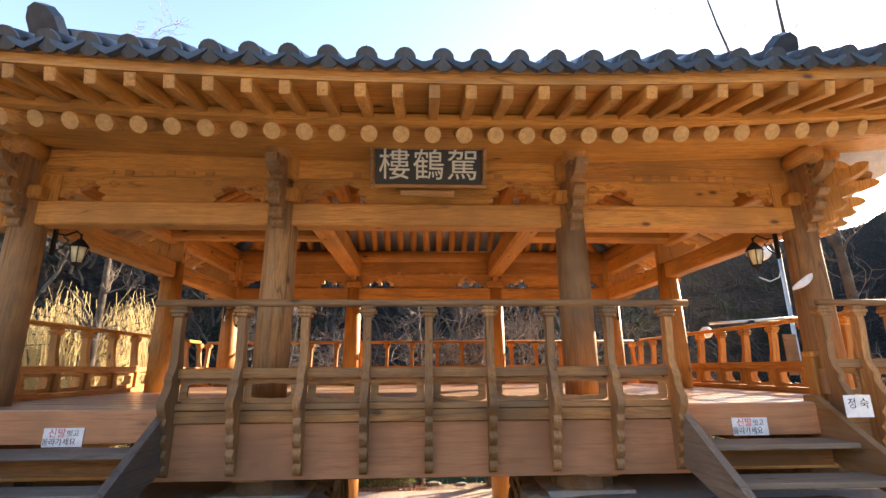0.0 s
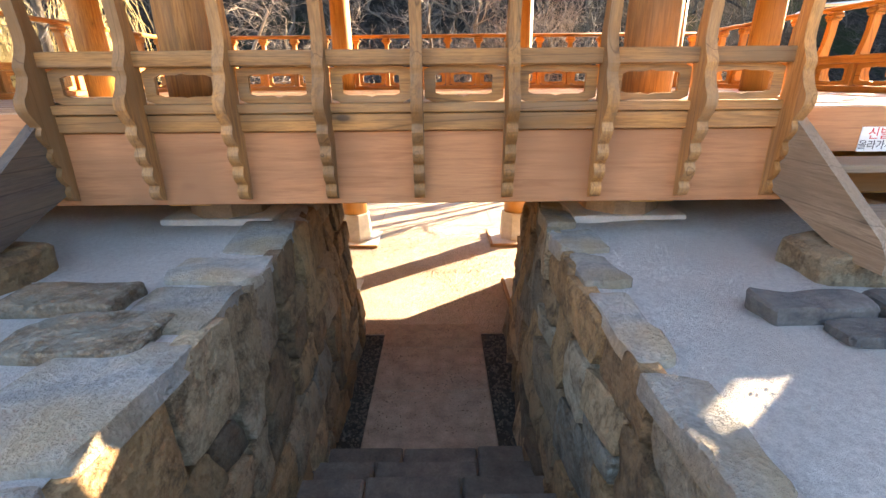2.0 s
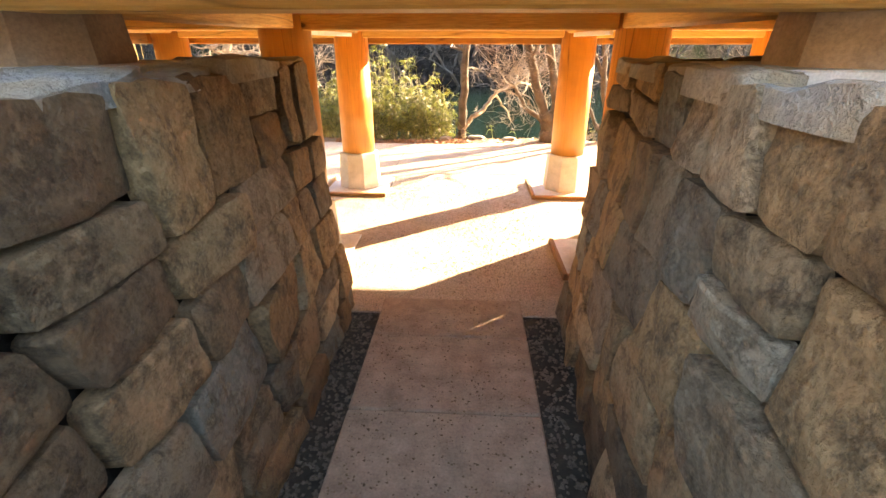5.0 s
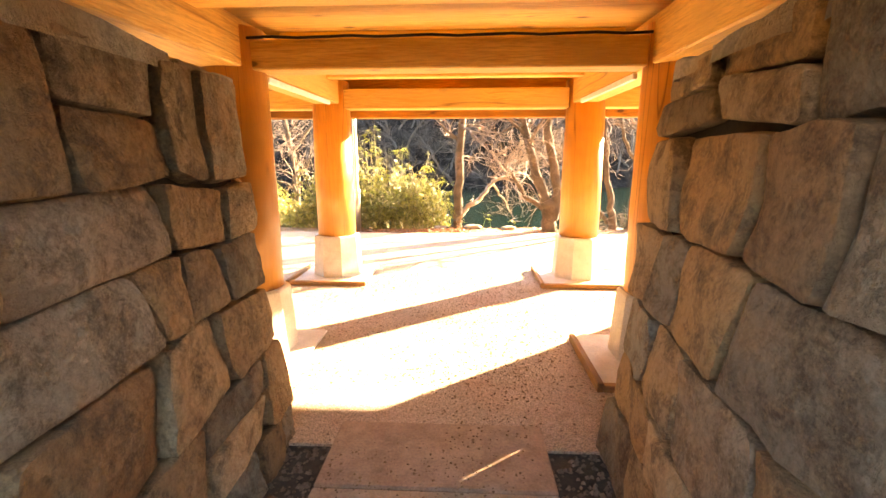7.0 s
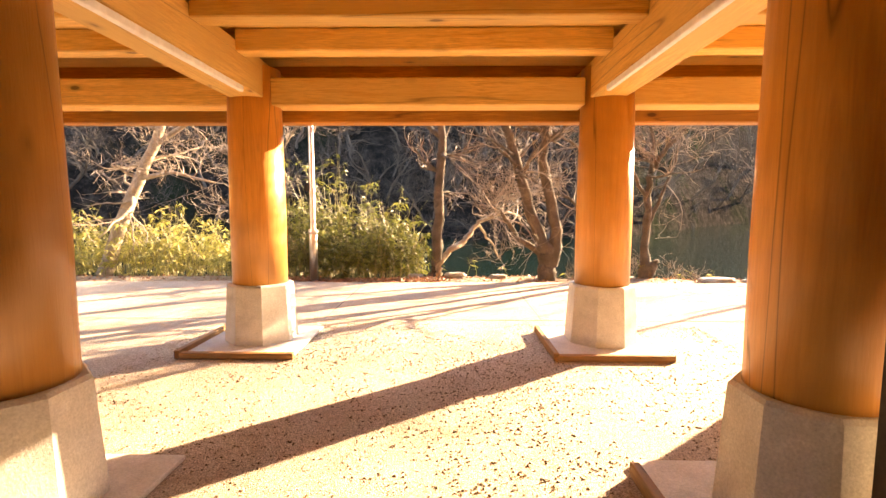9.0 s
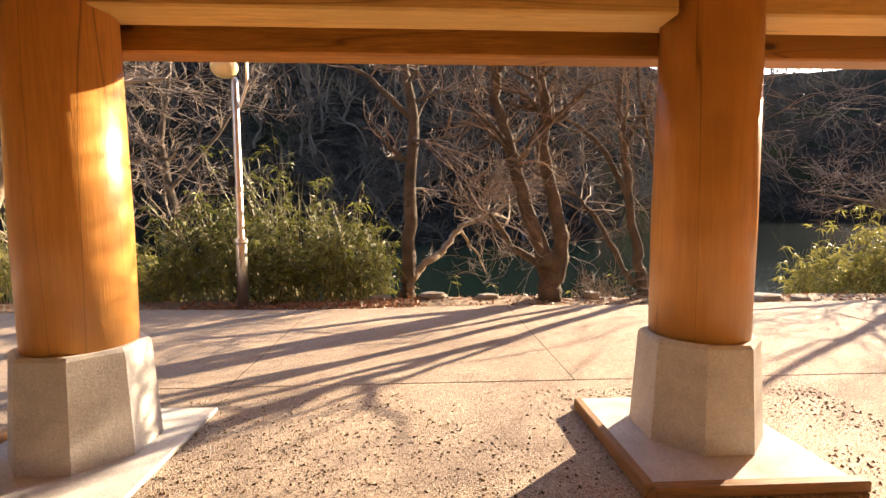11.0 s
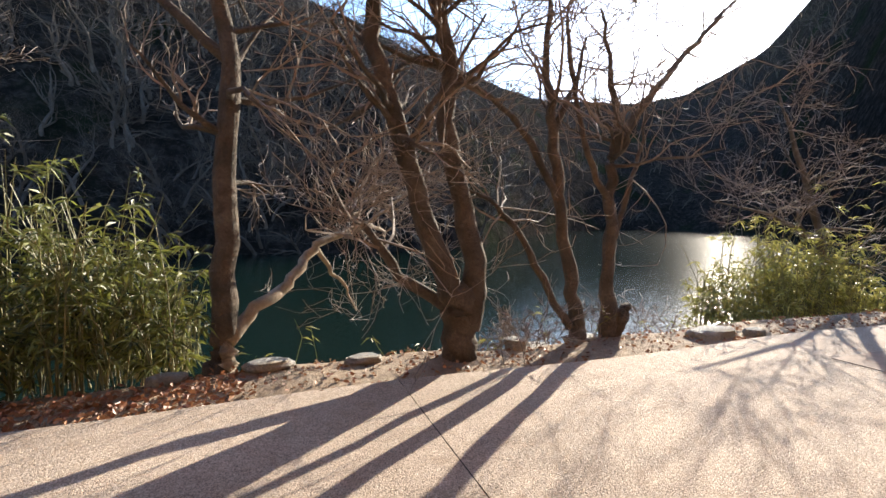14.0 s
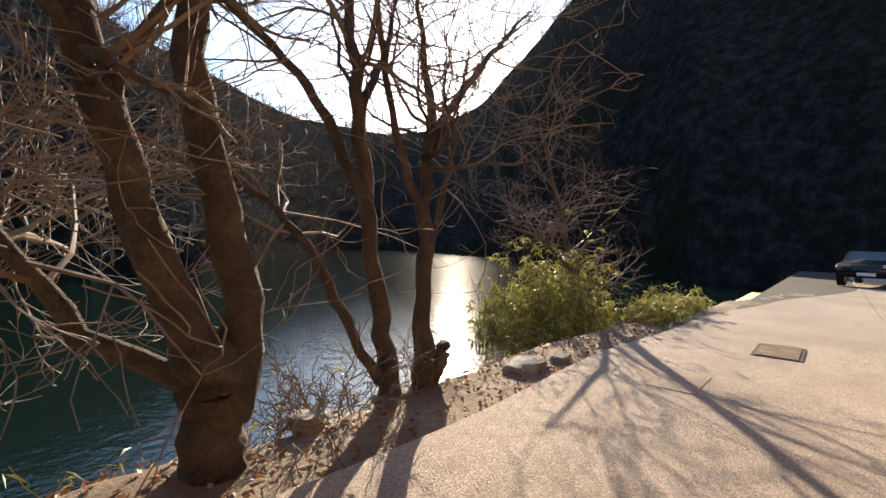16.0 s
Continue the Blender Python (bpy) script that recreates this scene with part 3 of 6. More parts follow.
def passage_wall(name, x, side):
    """side +1: the wall whose face looks towards +x"""
    ow = thing(name, 0, 0, 0, "rough field-stone retaining wall with dry dark joints", "wall", "", "structure")
    batter = 0.055
    w = Vector((side * -batter, 0, 1)).normalized()
    foot = x + side * batter * 2.05
    rng = random.Random(21 if side > 0 else 37)
    u = Vector((0, 1, 0))
    o = Vector((foot, 0.55, LOW - 0.05))
    # backing
    so = Soup()
    for y in (0.5, TER_END - 0.08):
        for bx_, z in ((foot - side * 0.045, LOW - 0.2), (x - side * 0.045, -0.03), (x - side * 0.3, -0.03), (x - side * 0.3, LOW - 0.2)):
            so.v.append(Vector((bx_, y, z)))
    so.f += [(0, 1, 5, 4), (1, 2, 6, 5), (2, 3, 7, 6), (4, 5, 6, 7), (0, 3, 2, 1)]
    part("backing", so.mesh("backing", MORTAR), None, ow)
    base = lambda a: max(0, (5.0 - (0.55 + a)) / TREAD * RISE - 0.5)
    stone_wall(ow, o, u, w, Vector((side, 0, batter)).normalized(), TER_END - 0.55, lambda a: -LOW + 0.07, rng, 0.36, 0.46, base)
    # cap stones lying along the top
    y = 0.6
    while y < TER_END - 0.3:
        l = rng.uniform(0.38, 0.9)
        wd = rng.uniform(0.26, 0.5) * (1.25 if side > 0 else 0.8)
        q = ((0, 0), (l - 0.02, rng.uniform(-0.05, 0.05)), (l - 0.02 - rng.uniform(0, .06), wd), (rng.uniform(0, .06), wd + rng.uniform(-0.08, 0.08)))
        s, c0 = stone_mesh(q, Vector((x + side * 0.03, y, -0.005)), Vector((0, 1, 0)), Vector((-side, 0, 0)), Vector((0, 0, 1)), rng, 0.05)
        ob = part("cap_stone", s.mesh("cap_stone", CAPSTONE, True, 32), None, ow)
        ob.location = c0
        y += l
    for ob in ow.children:
        for v in ob.data.vertices:
            v.co.x += spread(side, v.co.y + ob.location.y, v.co.z + ob.location.z)
    return ow


passage_wall("wall_west", WALL_L, 1)
passage_wall("wall_east", WALL_R, -1)
for nm, x0, x1 in (("terrace_wall_west", -7.0, WALL_L - 0.12), ("terrace_wall_east", WALL_R + 0.62, 7.0)):
    ow = thing(nm, 0, 0, 0, "rough field-stone terrace front wall, the east one pushed out to block sun", "wall", "", "structure")
    # east front reaches 0.75 further, an added block that shades the passage floor
    front = TER_END if x0 < 0 else TER_END + 0.75
    part("backing", box(-30 if x0 < 0 else x0 - 0.02, x1 - 0.06 if x0 < 0 else 30, TER_END - 0.3, front - 0.05, LOW - 0.2, -0.03, 0), MORTAR, ow)
    o, u = Vector((x0 + (0 if x0 < 0 else 0.12), front, LOW - 0.05)), Vector((1, 0, 0))
    stone_wall(ow, o, u, Vector((0, 0, 1)), Vector((0, 1, 0)), x1 - o.x, lambda a: -LOW + 0.07, random.Random(5 if x0 < 0 else 6), 0.36, 0.5)


# ---- pavilion ----
CX = (-4.52, -1.69, 1.69, 4.52)
ROWS_Y = (5.2, 8.32, 11.02)
FLOOR = 0.92
pav = thing("pavilion", 0, 8.05, 0, "open timber pavilion with a tiled roof on pine columns", "pavilion")
PO = Vector((0, 8.05, 0))


def pp(name, bm, material, label="", smooth=False):
    """a part of the pavilion, built in world places"""
    if isinstance(bm, bmesh.types.BMesh):
        moved(bm, Matrix.Translation(-PO))
    else:
        bm.v = [v - PO for v in bm.v]
        bm = bm.mesh(name, material, smooth)
    return part(name, bm, material, pav, label, smooth)


def column(x, y, z0, z1, r0, r1, material, seg=28):
    bm = lathe([(r0, z0), (r0 * 1.01, z0 + (z1 - z0) * 0.3), (r1, z1)], seg)
    for f in bm.faces:
        f.smooth = len(f.verts) == 4
    return pp("column", moved(bm, Matrix.Translation((x, y, 0))), material)


def stone_base(x, y, z0, z1, r0, r1, mat_=None):
    bm = lathe([(r0, z0), (r0, z0 + 0.02), (r1 * 1.02, z1 - 0.02), (r1 * 0.97, z1)], 8)
    moved(bm, Matrix.Translation((x, y, 0)) @ Matrix.Rotation(radians(22.5), 4, 'Z'))
    pp("column_base", bm, mat_ or GRANITE, "octagonal pale granite column base" if mat_ is None else "octagonal column base, coloured brown for the shade and warm bounce under the apron")


for y in ROWS_Y:
    for x in CX:
        front = y < 6
        mid = y == ROWS_Y[1]
        low_x = (1.76 if mid else 1.735) if x == CX[2] else x
        if front:
            pp("pad_stone", box(x - 0.46, x + 0.46, y - 0.06, y + 0.75, -0.05, 0.05, 0.008), GRANITE, "flat pale footing slab")
            # front bases take a brown colour for the shade and warm bounce there
            stone_base(x, y + 0.28, 0.05, 0.40, 0.33, 0.29, SLAB)
            column(x, y + 0.28, 0.34, 0.9, 0.26, 0.26, LACQ)
        else:
            stone_base(low_x, y, LOW + 0.02, -1.52, 0.35, 0.31)
            column(low_x, y, -1.52, 0.55, 0.262, 0.248, LACQ)
        if mid and abs(x) < 3:
            continue
        column(x, y, FLOOR - 0.02, 3.14, 0.185, 0.17, OZ if front else WZ)

# low kerbs of thin pine board round the foot of each lower column
for y in ROWS_Y[1:]:
    for x in CX:
        k = thing("footing_kerb", x, y, LOW, "thin weathered board kerb round a column foot", "kerb", "column kerbs")
        part("board", box(-0.5, 0.52, -0.62, -0.56, 0, 0.055, 0.006), OX, k)
        part("board", box(-0.55, -0.5, -0.62, 0.35, 0, 0.075, 0.006), OY, k)
        part("fill", box(-0.5, 0.5, -0.56, 0.45, 0, 0.03, 0.006), GRANITE, k, "pale cement fill")

# floor frame seen from below
for x in CX:
    pp("long_beam", box(x - 0.16, x + 0.16, 4.8, 11.4, 0.25, 0.60, 0.012), FY)
for y in ROWS_Y:
    for x0, x1 in zip(CX, CX[1:]):
        pp("cross_beam", box(x0 + 0.20, x1 - 0.20, y - 0.13, y + 0.13, 0.235 if y < 10 else 0.19, 0.45, 0.012), FX)
for x0, x1 in zip(CX, CX[1:]):
    for y in (5.95, 6.72, 7.5, 9.0, 9.7, 10.38):
        pp("joist", box(x0 + 0.155, x1 - 0.155, y - 0.085, y + 0.085, 0.50, 0.68, 0.01), FX)
pp("edge_beam", box(-5.2, 5.2, 11.3, 11.48, 0.10, 0.42, 0.012), WX)
for x in (-5.15, 5.15):
    pp("edge_beam", box(x - 0.09, x + 0.09, 4.85, 11.3, 0.10, 0.42, 0.012), WY)
for k in range(34):
    y0 = 4.72 + k * 0.2
    pp("floor_plank", box(-5.2, 5.2, y0, y0 + 0.196, 0.70 if k else 0.66, FLOOR - (0.004 if k % 2 else 0), 0.004), FLOORW if y0 < 11 else WX)
pp("floor_lining", box(-5.1, 5.1, 5.0, 11.35, 0.682, 0.698, 0), FX)
# strip lamps and cable on the beams
for x in (-1.69, 1.69):
    l = thing("strip_lamp", x, 9.5, 0.225, "slim white strip lamp screwed under a beam", "lamp", "strip lamps")
    sx = 0.15 if x < 0 else -0.15
    part("housing", box(sx - 0.02, sx + 0.02, -0.9, 0.9, -0.025, 0.025, 0.006), TUBE, l)
cb = Soup()
cb.tube([Vector((-1.5 + 0.2 * k, 8.172, 0.462 + 0.006 * math.sin(k * 2.1))) for k in range(16)], [0.011] * 16, 6)
tagged(part("cable", cb.mesh("cable", IRON, True), None), "black cable clipped along a beam", "cable")

# front apron of the middle bay
def front_railing():
    r = thing("front_railing", 0, 4.62, FLOOR, "weathered carved pine balustrade with curved brackets and pierced panels", "railing")
    X0, X1 = -2.44, 2.44
    part("apron_board", box(X0 - 0.12, X1 + 0.12, 0.06, 0.13, 0.29 - FLOOR, 0.785 - FLOOR, 0.006), RED, r, "reddish pine apron board")
    part("apron_strip", box(X0, X1, 0.03, 0.13, 0.79 - FLOOR, 0.90 - FLOOR, 0.006), OX, r)
    part("sill", box(X0, X1, 0.015, 0.13, 0.905 - FLOOR, 0.965 - FLOOR, 0.006), OX, r)
    part("mid_rail", box(X0, X1, 0.0, 0.13, 1.19 - FLOOR, 1.285 - FLOOR, 0.008), OX, r)
    rail = cyl((X0 - 0.2, -0.02, 1.905 - FLOOR), (X1 + 0.2, -0.02, 1.905 - FLOOR), 0.036, None, 12)
    part("handrail", rail, OX, r, "", True)
    # pierced panels
    for k in range(8):
        xa = -2.4 + 0.6 * k + 0.045
        panel_with_hole(r, xa, xa + 0.51, 0.05, 0.08, 0.968 - FLOOR, 1.188 - FLOOR, OX)
    for k in range(9):
        m = Matrix.Translation((-2.4 + 0.6 * k, 0, -FLOOR))
        ob = railing_post(r, OZ)
        ob.matrix_basis = m
    return r


POST_CACHE = {}


def rounded(pts, n=3):
    """more points along a smooth curve through the given ones"""
    out = []
    for k in range(len(pts) - 1):
        p0, p1, p2, p3 = (Vector(pts[max(0, min(len(pts) - 1, k + d))]) for d in (-1, 0, 1, 2))
        for u in range(n):
            f = u / n
            out.append(tuple(0.5 * ((2 * p1) + (p2 - p0) * f + (2 * p0 - 5 * p1 + 4 * p2 - p3) * f * f + (3 * p1 - p0 - 3 * p2 + p3) * f ** 3)))
    return out + [tuple(pts[-1])]




def railing_post(parent, material):
    """a curved bracket post: scalloped foot before the apron, slender neck, carved leaf head"""
    key = material.name
    if key not in POST_CACHE:
        outer = [(0.05, 0.33), (0.0, 0.35), (-0.02, 0.40), (0.0, 0.44), (-0.03, 0.47), (-0.055, 0.52), (-0.03, 0.57), (-0.06, 0.60), (-0.085, 0.65), (-0.06, 0.70),
                 (-0.085, 0.73), (-0.12, 0.79), (-0.10, 0.84), (-0.13, 0.88), (-0.165, 0.94), (-0.165, 1.0), (-0.13, 1.05), (-0.11, 1.09), (-0.09, 1.14), (-0.10, 1.19),
                 (-0.075, 1.24), (-0.05, 1.29), (-0.035, 1.36), (-0.045, 1.5), (-0.06, 1.65), (-0.06, 1.77)]
        inner = [(0.03, 1.77), (0.035, 1.62), (0.05, 1.48), (0.075, 1.38), (0.085, 1.28), (0.06, 1.2), (0.06, 0.9), (0.06, 0.6)]
        outer = rounded(outer)
        bm = extrude_profile(outer + inner, 0.072)
        bmesh.ops.triangulate(bm, faces=[f for f in bm.faces if len(f.verts) > 4])
        bm2 = bmesh.new()
        for wx, z0, z1 in ((0.062, 1.765, 1.80), (0.088, 1.80, 1.84), (0.07, 1.84, 1.872)):
            box(-wx, wx, -0.08, 0.05, z0, z1, 0.012, bm2)
        POST_CACHE[key] = (mesh_of("post", bm, material), mesh_of("leaf_head", bm2, material))
    a, b = POST_CACHE[key]
    ob = part("post", a, material, parent)
    part("leaf_head", b, material, ob)
    return ob


def panel_with_hole(parent, x0, x1, y0, y1, z0, z1, material, name="pierced_panel"):
    """a board with a cloud-shaped opening"""
    w, h = (x1 - x0) / 2, (z1 - z0) / 2
    n = 28
    inner, outer = [], []
    for i in range(n):
        a = 2 * math.pi * i / n
        c, sn = math.cos(a), math.sin(a)
        k = 1 / max(abs(c), abs(sn))
        hx = w * 0.72 * max(-1, min(1, c * k * 1.0)) * (1 - 0.07 * (abs(sn) > 0.8) * abs(math.cos(3 * a)))
        hz = h * 0.60 * max(-1, min(1, sn * k)) * (1.0 + (0.16 if abs(c) < 0.15 else 0) - (0.25 if abs(c) * k > 0.95 and abs(sn) * k > 0.8 else 0))
        inner.append((hx, hz))
        outer.append((w * c * k, h * sn * k))
    bm = bmesh.new()
    rings = []
    for y in (-(y1 - y0) / 2, (y1 - y0) / 2):
        rings.append(([bm.verts.new((u, y, v)) for u, v in outer], [bm.verts.new((u, y, v)) for u, v in inner]))
    (ao, ai), (bo, bi) = rings
    for i in range(n):
        j = (i + 1) % n
        bm.faces.new((ao[i], ao[j], ai[j], ai[i]))
        bm.faces.new((bo[j], bo[i], bi[i], bi[j]))
        bm.faces.new((ai[i], ai[j], bi[j], bi[i]))
        bm.faces.new((ao[j], ao[i], bo[i], bo[j]))
    ob = part(name, bm, material, parent)
    ob.location = ((x0 + x1) / 2, (y0 + y1) / 2, (z0 + z1) / 2)
    return ob


front_railing()


def side_railing(length, m, label, step=0.6, xw=WX, zw=WZ):
    """a railing along local x, whose outer side looks to local -y; m puts it in its place"""
    r = thing("railing", 0, 0, 0, label, "railing", "perimeter railings")
    n = max(1, round(length / step))
    st = length / n
    h = length / 2
    part("sill", box(-h, h, 0.0, 0.13, 0.0, 0.07, 0.006), xw, r)
    part("mid_rail", box(-h, h, 0.0, 0.13, 0.33, 0.42, 0.008), xw, r)
    part("handrail", cyl((-h - 0.05, -0.04, 0.985), (h + 0.05, -0.04, 0.985), 0.034, None, 10), xw, r, "", True)
    part("apron_board", box(-h, h, 0.06, 0.12, -0.62, -0.005, 0.006), xw, r)
    for k in range(n):
        xa = -h + k * st
        panel_with_hole(r, xa + 0.05, xa + st - 0.05, 0.05, 0.08, 0.075, 0.325, xw)
    for k in range(n + 1):
        ob = railing_post(r, zw)
        ob.location = (-h + k * st, 0, -FLOOR)
        part("stile", box(-h + k * st - 0.04, -h + k * st + 0.04, 0.03, 0.12, 0.075, 0.325, 0.004), zw, r)
    r.matrix_basis = m
    return r


LR = "orange pine railing with curved posts and pierced panels"
side_railing(10.3, pose(0, 11.5, FLOOR, 0, 0, 180), LR)
side_railing(5.6, pose(5.2, 8.4, FLOOR, 0, 0, 90), LR)
side_railing(5.6, pose(-5.2, 8.4, FLOOR, 0, 0, -90), LR)
side_railing(1.1, pose(4.6, 4.62, FLOOR), "short weathered pine railing beside the steps", 0.4, OX, OZ)
side_railing(0.75, pose(-4.85, 4.62, FLOOR), "short weathered pine railing beside the steps", 0.4, OX, OZ)

def rough_block(name, x, y, z, w, d, h, seed, label, mat_):
    bm = bmesh.new()
    bmesh.ops.create_cube(bm, size=1)
    bmesh.ops.subdivide_edges(bm, edges=bm.edges[:], cuts=6, use_grid_fill=True)
    for v in bm.verts:
        q = Vector((v.co.x * w * 5 + seed, v.co.y * d * 5, v.co.z * h * 5))
        c = Vector((v.co.x * w, v.co.y * d, v.co.z * h))
        m = max(abs(v.co.x), abs(v.co.y), abs(v.co.z)) * 2
        rr = sum(1 for k in v.co if abs(k) > 0.49)
        c *= 1 - 0.05 * (rr - 1) if rr > 1 else 1
        v.co = c + noise.noise_vector(q) * 0.022 + noise.noise_vector(q * 2.7) * 0.008
    ob = part(name, bm, mat_)
    ob.location = (x, y, z)
    return tagged(ob, label, "stone", "terrace stones")


# entrance steps on both sides of the front railing
def side_steps(sx, hw):
    st = thing("entrance_steps", sx * (2.44 + hw), 4.3, 0, "short wooden steps with weathered treads, darker on the left flight, and sloping side boards", "steps", "entrance steps")
    # the left flight gets darker treads and inner board than the right
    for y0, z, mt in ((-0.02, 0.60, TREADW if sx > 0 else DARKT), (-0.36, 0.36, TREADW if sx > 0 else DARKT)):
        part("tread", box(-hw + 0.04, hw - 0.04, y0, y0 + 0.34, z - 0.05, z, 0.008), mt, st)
    part("riser", box(-hw + 0.05, hw - 0.05, 0.30, 0.335, 0.36, 0.56, 0.004), OX, st)
    for side in (-1, 1):
        inner = side * sx < 0
        pts = [(0.55, 0.46), (0.55, 0.98), (0.42, 0.98), (-0.56, 0.30), (-0.62, 0.22), (-0.62, 0.14), (-0.40, 0.14)]
        bm = extrude_profile(pts, 0.075)
        moved(bm, Matrix.Translation((side * hw, 0, 0)))
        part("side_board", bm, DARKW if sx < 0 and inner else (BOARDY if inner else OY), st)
    nx = sx * (hw + 0.14)
    part("newel", box(nx - 0.06, nx + 0.06, 0.48, 0.60, 0.6, 1.36, 0.01), OZ if sx < 0 else WZ, st)
    part("newel_cap", box(nx - 0.075, nx + 0.075, 0.465, 0.615, 1.36, 1.42, 0.015), OZ if sx < 0 else WZ, st)
    part("front_board", box(-hw + 0.04, hw - 0.04, 0.40, 0.44, 0.62, FLOOR - 0.01, 0.005), RED, st, "reddish pine board under the floor edge")
    # a foot stone under them
    f = thing("foot_stone", sx * 2.95, 4.07, 0.0, "dark rough-hewn stone slab under the steps", "stone", "foot stones")
    f.matrix_basis = pose(0, 0, 0)
    blk = rough_block("block", sx * 2.95, 4.07, 0.06, 1.35, 0.46, 0.24, 3 if sx > 0 else 9, "", STONE)
    del blk["category"]
    del blk["group"]
    blk.parent = f


side_steps(1, 0.74)
side_steps(-1, 0.95)

# ---- upper frame ----
def ring_beams(z0, z1, half, name, mats):
    for y in (ROWS_Y[0], ROWS_Y[2]):
        for x0, x1 in zip(CX, CX[1:]):
            pp(name, box(x0 + 0.12, x1 - 0.12, y - half, y + half, z0, z1, 0.02), mats[0] if y < 6 else WX)
    for x in (CX[0], CX[3]):
        for y0, y1 in zip(ROWS_Y, ROWS_Y[1:]):
            pp(name, box(x - half, x + half, y0 + 0.12, y1 - 0.12, z0, z1, 0.02), WY)


ring_beams(2.86, 3.14, 0.11, "tie_beam", (WX,))
ring_beams(3.46, 3.78, 0.09, "purlin_support", (WX,))
for y in (ROWS_Y[0], ROWS_Y[2]):
    pp("purlin", cyl((-5.1, y, 3.90), (5.1, y, 3.90), 0.155, None, 20), WX, "", True)
for x in (CX[0], CX[3]):
    pp("purlin", cyl((x, 4.6, 3.93), (x, 11.5, 3.93), 0.15, None, 20), WY, "", True)
pp("inner_purlin", cyl((-2.6, 8.05 - 1.35, 5.0), (2.6, 8.05 - 1.35, 5.0), 0.14, None, 16), WX, "", True)
pp("inner_purlin", cyl((-2.6, 8.05 + 1.35, 5.0), (2.6, 8.05 + 1.35, 5.0), 0.14, None, 16), WX, "", True)
for x in (CX[1], CX[2]):
    pp("great_beam", box(x - 0.17, x + 0.17, 5.0, 11.1, 3.42, 3.86, 0.05), WY)
    for y in (6.7, 9.4):
        pp("strut", box(x - 0.1, x + 0.1, y - 0.12, y + 0.12, 3.86, 4.9, 0.02), WZ)
    pp("collar_beam", box(x - 0.12, x + 0.12, 6.5, 9.6, 4.62, 4.88, 0.03), WY)
for sx in (-1, 1):
    pp("side_beam", box(min(sx * 1.8, sx * 4.5), max(sx * 1.8, sx * 4.5), 7.92, 8.18, 3.5, 3.82, 0.05), WX)

# carved friezes between tie beam and purlin support
def frieze(x0, x1, y, mat_):
    w = x1 - x0
    c = (x0 + x1) / 2
    # centre board with stepped cloud ends
    pts = [(-w * 0.20, 3.14), (w * 0.20, 3.14), (w * 0.23, 3.19), (w * 0.215, 3.24), (w * 0.25, 3.29), (w * 0.24, 3.34), (w * 0.28, 3.40), (w * 0.28, 3.46),
           (-w * 0.28, 3.46), (-w * 0.28, 3.40), (-w * 0.24, 3.34), (-w * 0.25, 3.29), (-w * 0.215, 3.24), (-w * 0.23, 3.19)]
    bm = extrude_profile(pts, 0.07, 'y')
    pp("frieze_board", moved(bm, Matrix.Translation((c, y, 0))), mat_)
    # carved wings beside the posts
    for s_ in (-1, 1):
        wing = [(0, 3.14), (0, 3.46), (0.66, 3.46), (0.64, 3.42), (0.57, 3.41), (0.55, 3.37), (0.47, 3.37), (0.45, 3.32), (0.37, 3.33), (0.34, 3.27), (0.27, 3.27), (0.24, 3.20), (0.17, 3.20), (0.13, 3.14)]
        if s_ < 0:
            wing = [(-u, v) for u, v in wing][::-1]
        bm = extrude_profile(wing, 0.09, 'y')
        px = x0 + 0.1 if s_ > 0 else x1 - 0.1
        pp("carved_wing", moved(bm, Matrix.Translation((px, y, 0))), mat_)
        for q in range(3):
            kx = px + s_ * (0.75 + 0.22 * q)
            if abs(kx - c) < w / 2 - 0.4:
                pp("wedge_block", box(kx - 0.05, kx + 0.05, y - 0.115, y - 0.088, 3.455, 3.52, 0.008), mat_)


for x0, x1 in zip(CX, CX[1:]):
    frieze(x0, x1, ROWS_Y[0], WX)
    frieze(x0, x1, ROWS_Y[2], WX)

def scroll(x, y, z, size, turn, mat_, normal=-1):
    """a carved spiral in relief"""
    so = Soup()
    pts, rad = [], []
    for k in range(15):
        a = turn * k * 0.62
        r = size * (1 - k / 17)
        pts.append(Vector((x + math.cos(a) * r, y, z + math.sin(a) * r * 0.75)))
        rad.append(size * 0.16 * (1 - k / 24))
    so.tube(pts, rad, 5)
    pp("carved_scroll", so, mat_, "", True)


for x0, x1 in zip(CX, CX[1:]):
    for s_ in (-1, 1):
        px = x0 + 0.1 if s_ > 0 else x1 - 0.1
        scroll(px + s_ * 0.20, ROWS_Y[0] - 0.05, 3.34, 0.075, s_, WX)
        scroll(px + s_ * 0.40, ROWS_Y[0] - 0.05, 3.40, 0.05, -s_, WX)
    c = (x0 + x1) / 2
    for s_ in (-1, 1):
        scroll(c + s_ * (x1 - x0) * 0.19, ROWS_Y[0] - 0.04, 3.38, 0.06, s_, WX)
for x in CX:
    for k, (dy, z) in enumerate(((-0.28, 3.18), (-0.40, 3.46), (-0.22, 2.98))):
        for sx in (-1, 1):
            so = Soup()
            so.tube([Vector((x + sx * 0.068, ROWS_Y[0] + dy + math.cos(q * 0.7) * 0.06 * (1 - q / 12), z + math.sin(q * 0.7) * 0.06 * (1 - q / 12))) for q in range(10)], [0.014] * 10, 5)
            pp("carved_scroll", so, OZ, "", True)

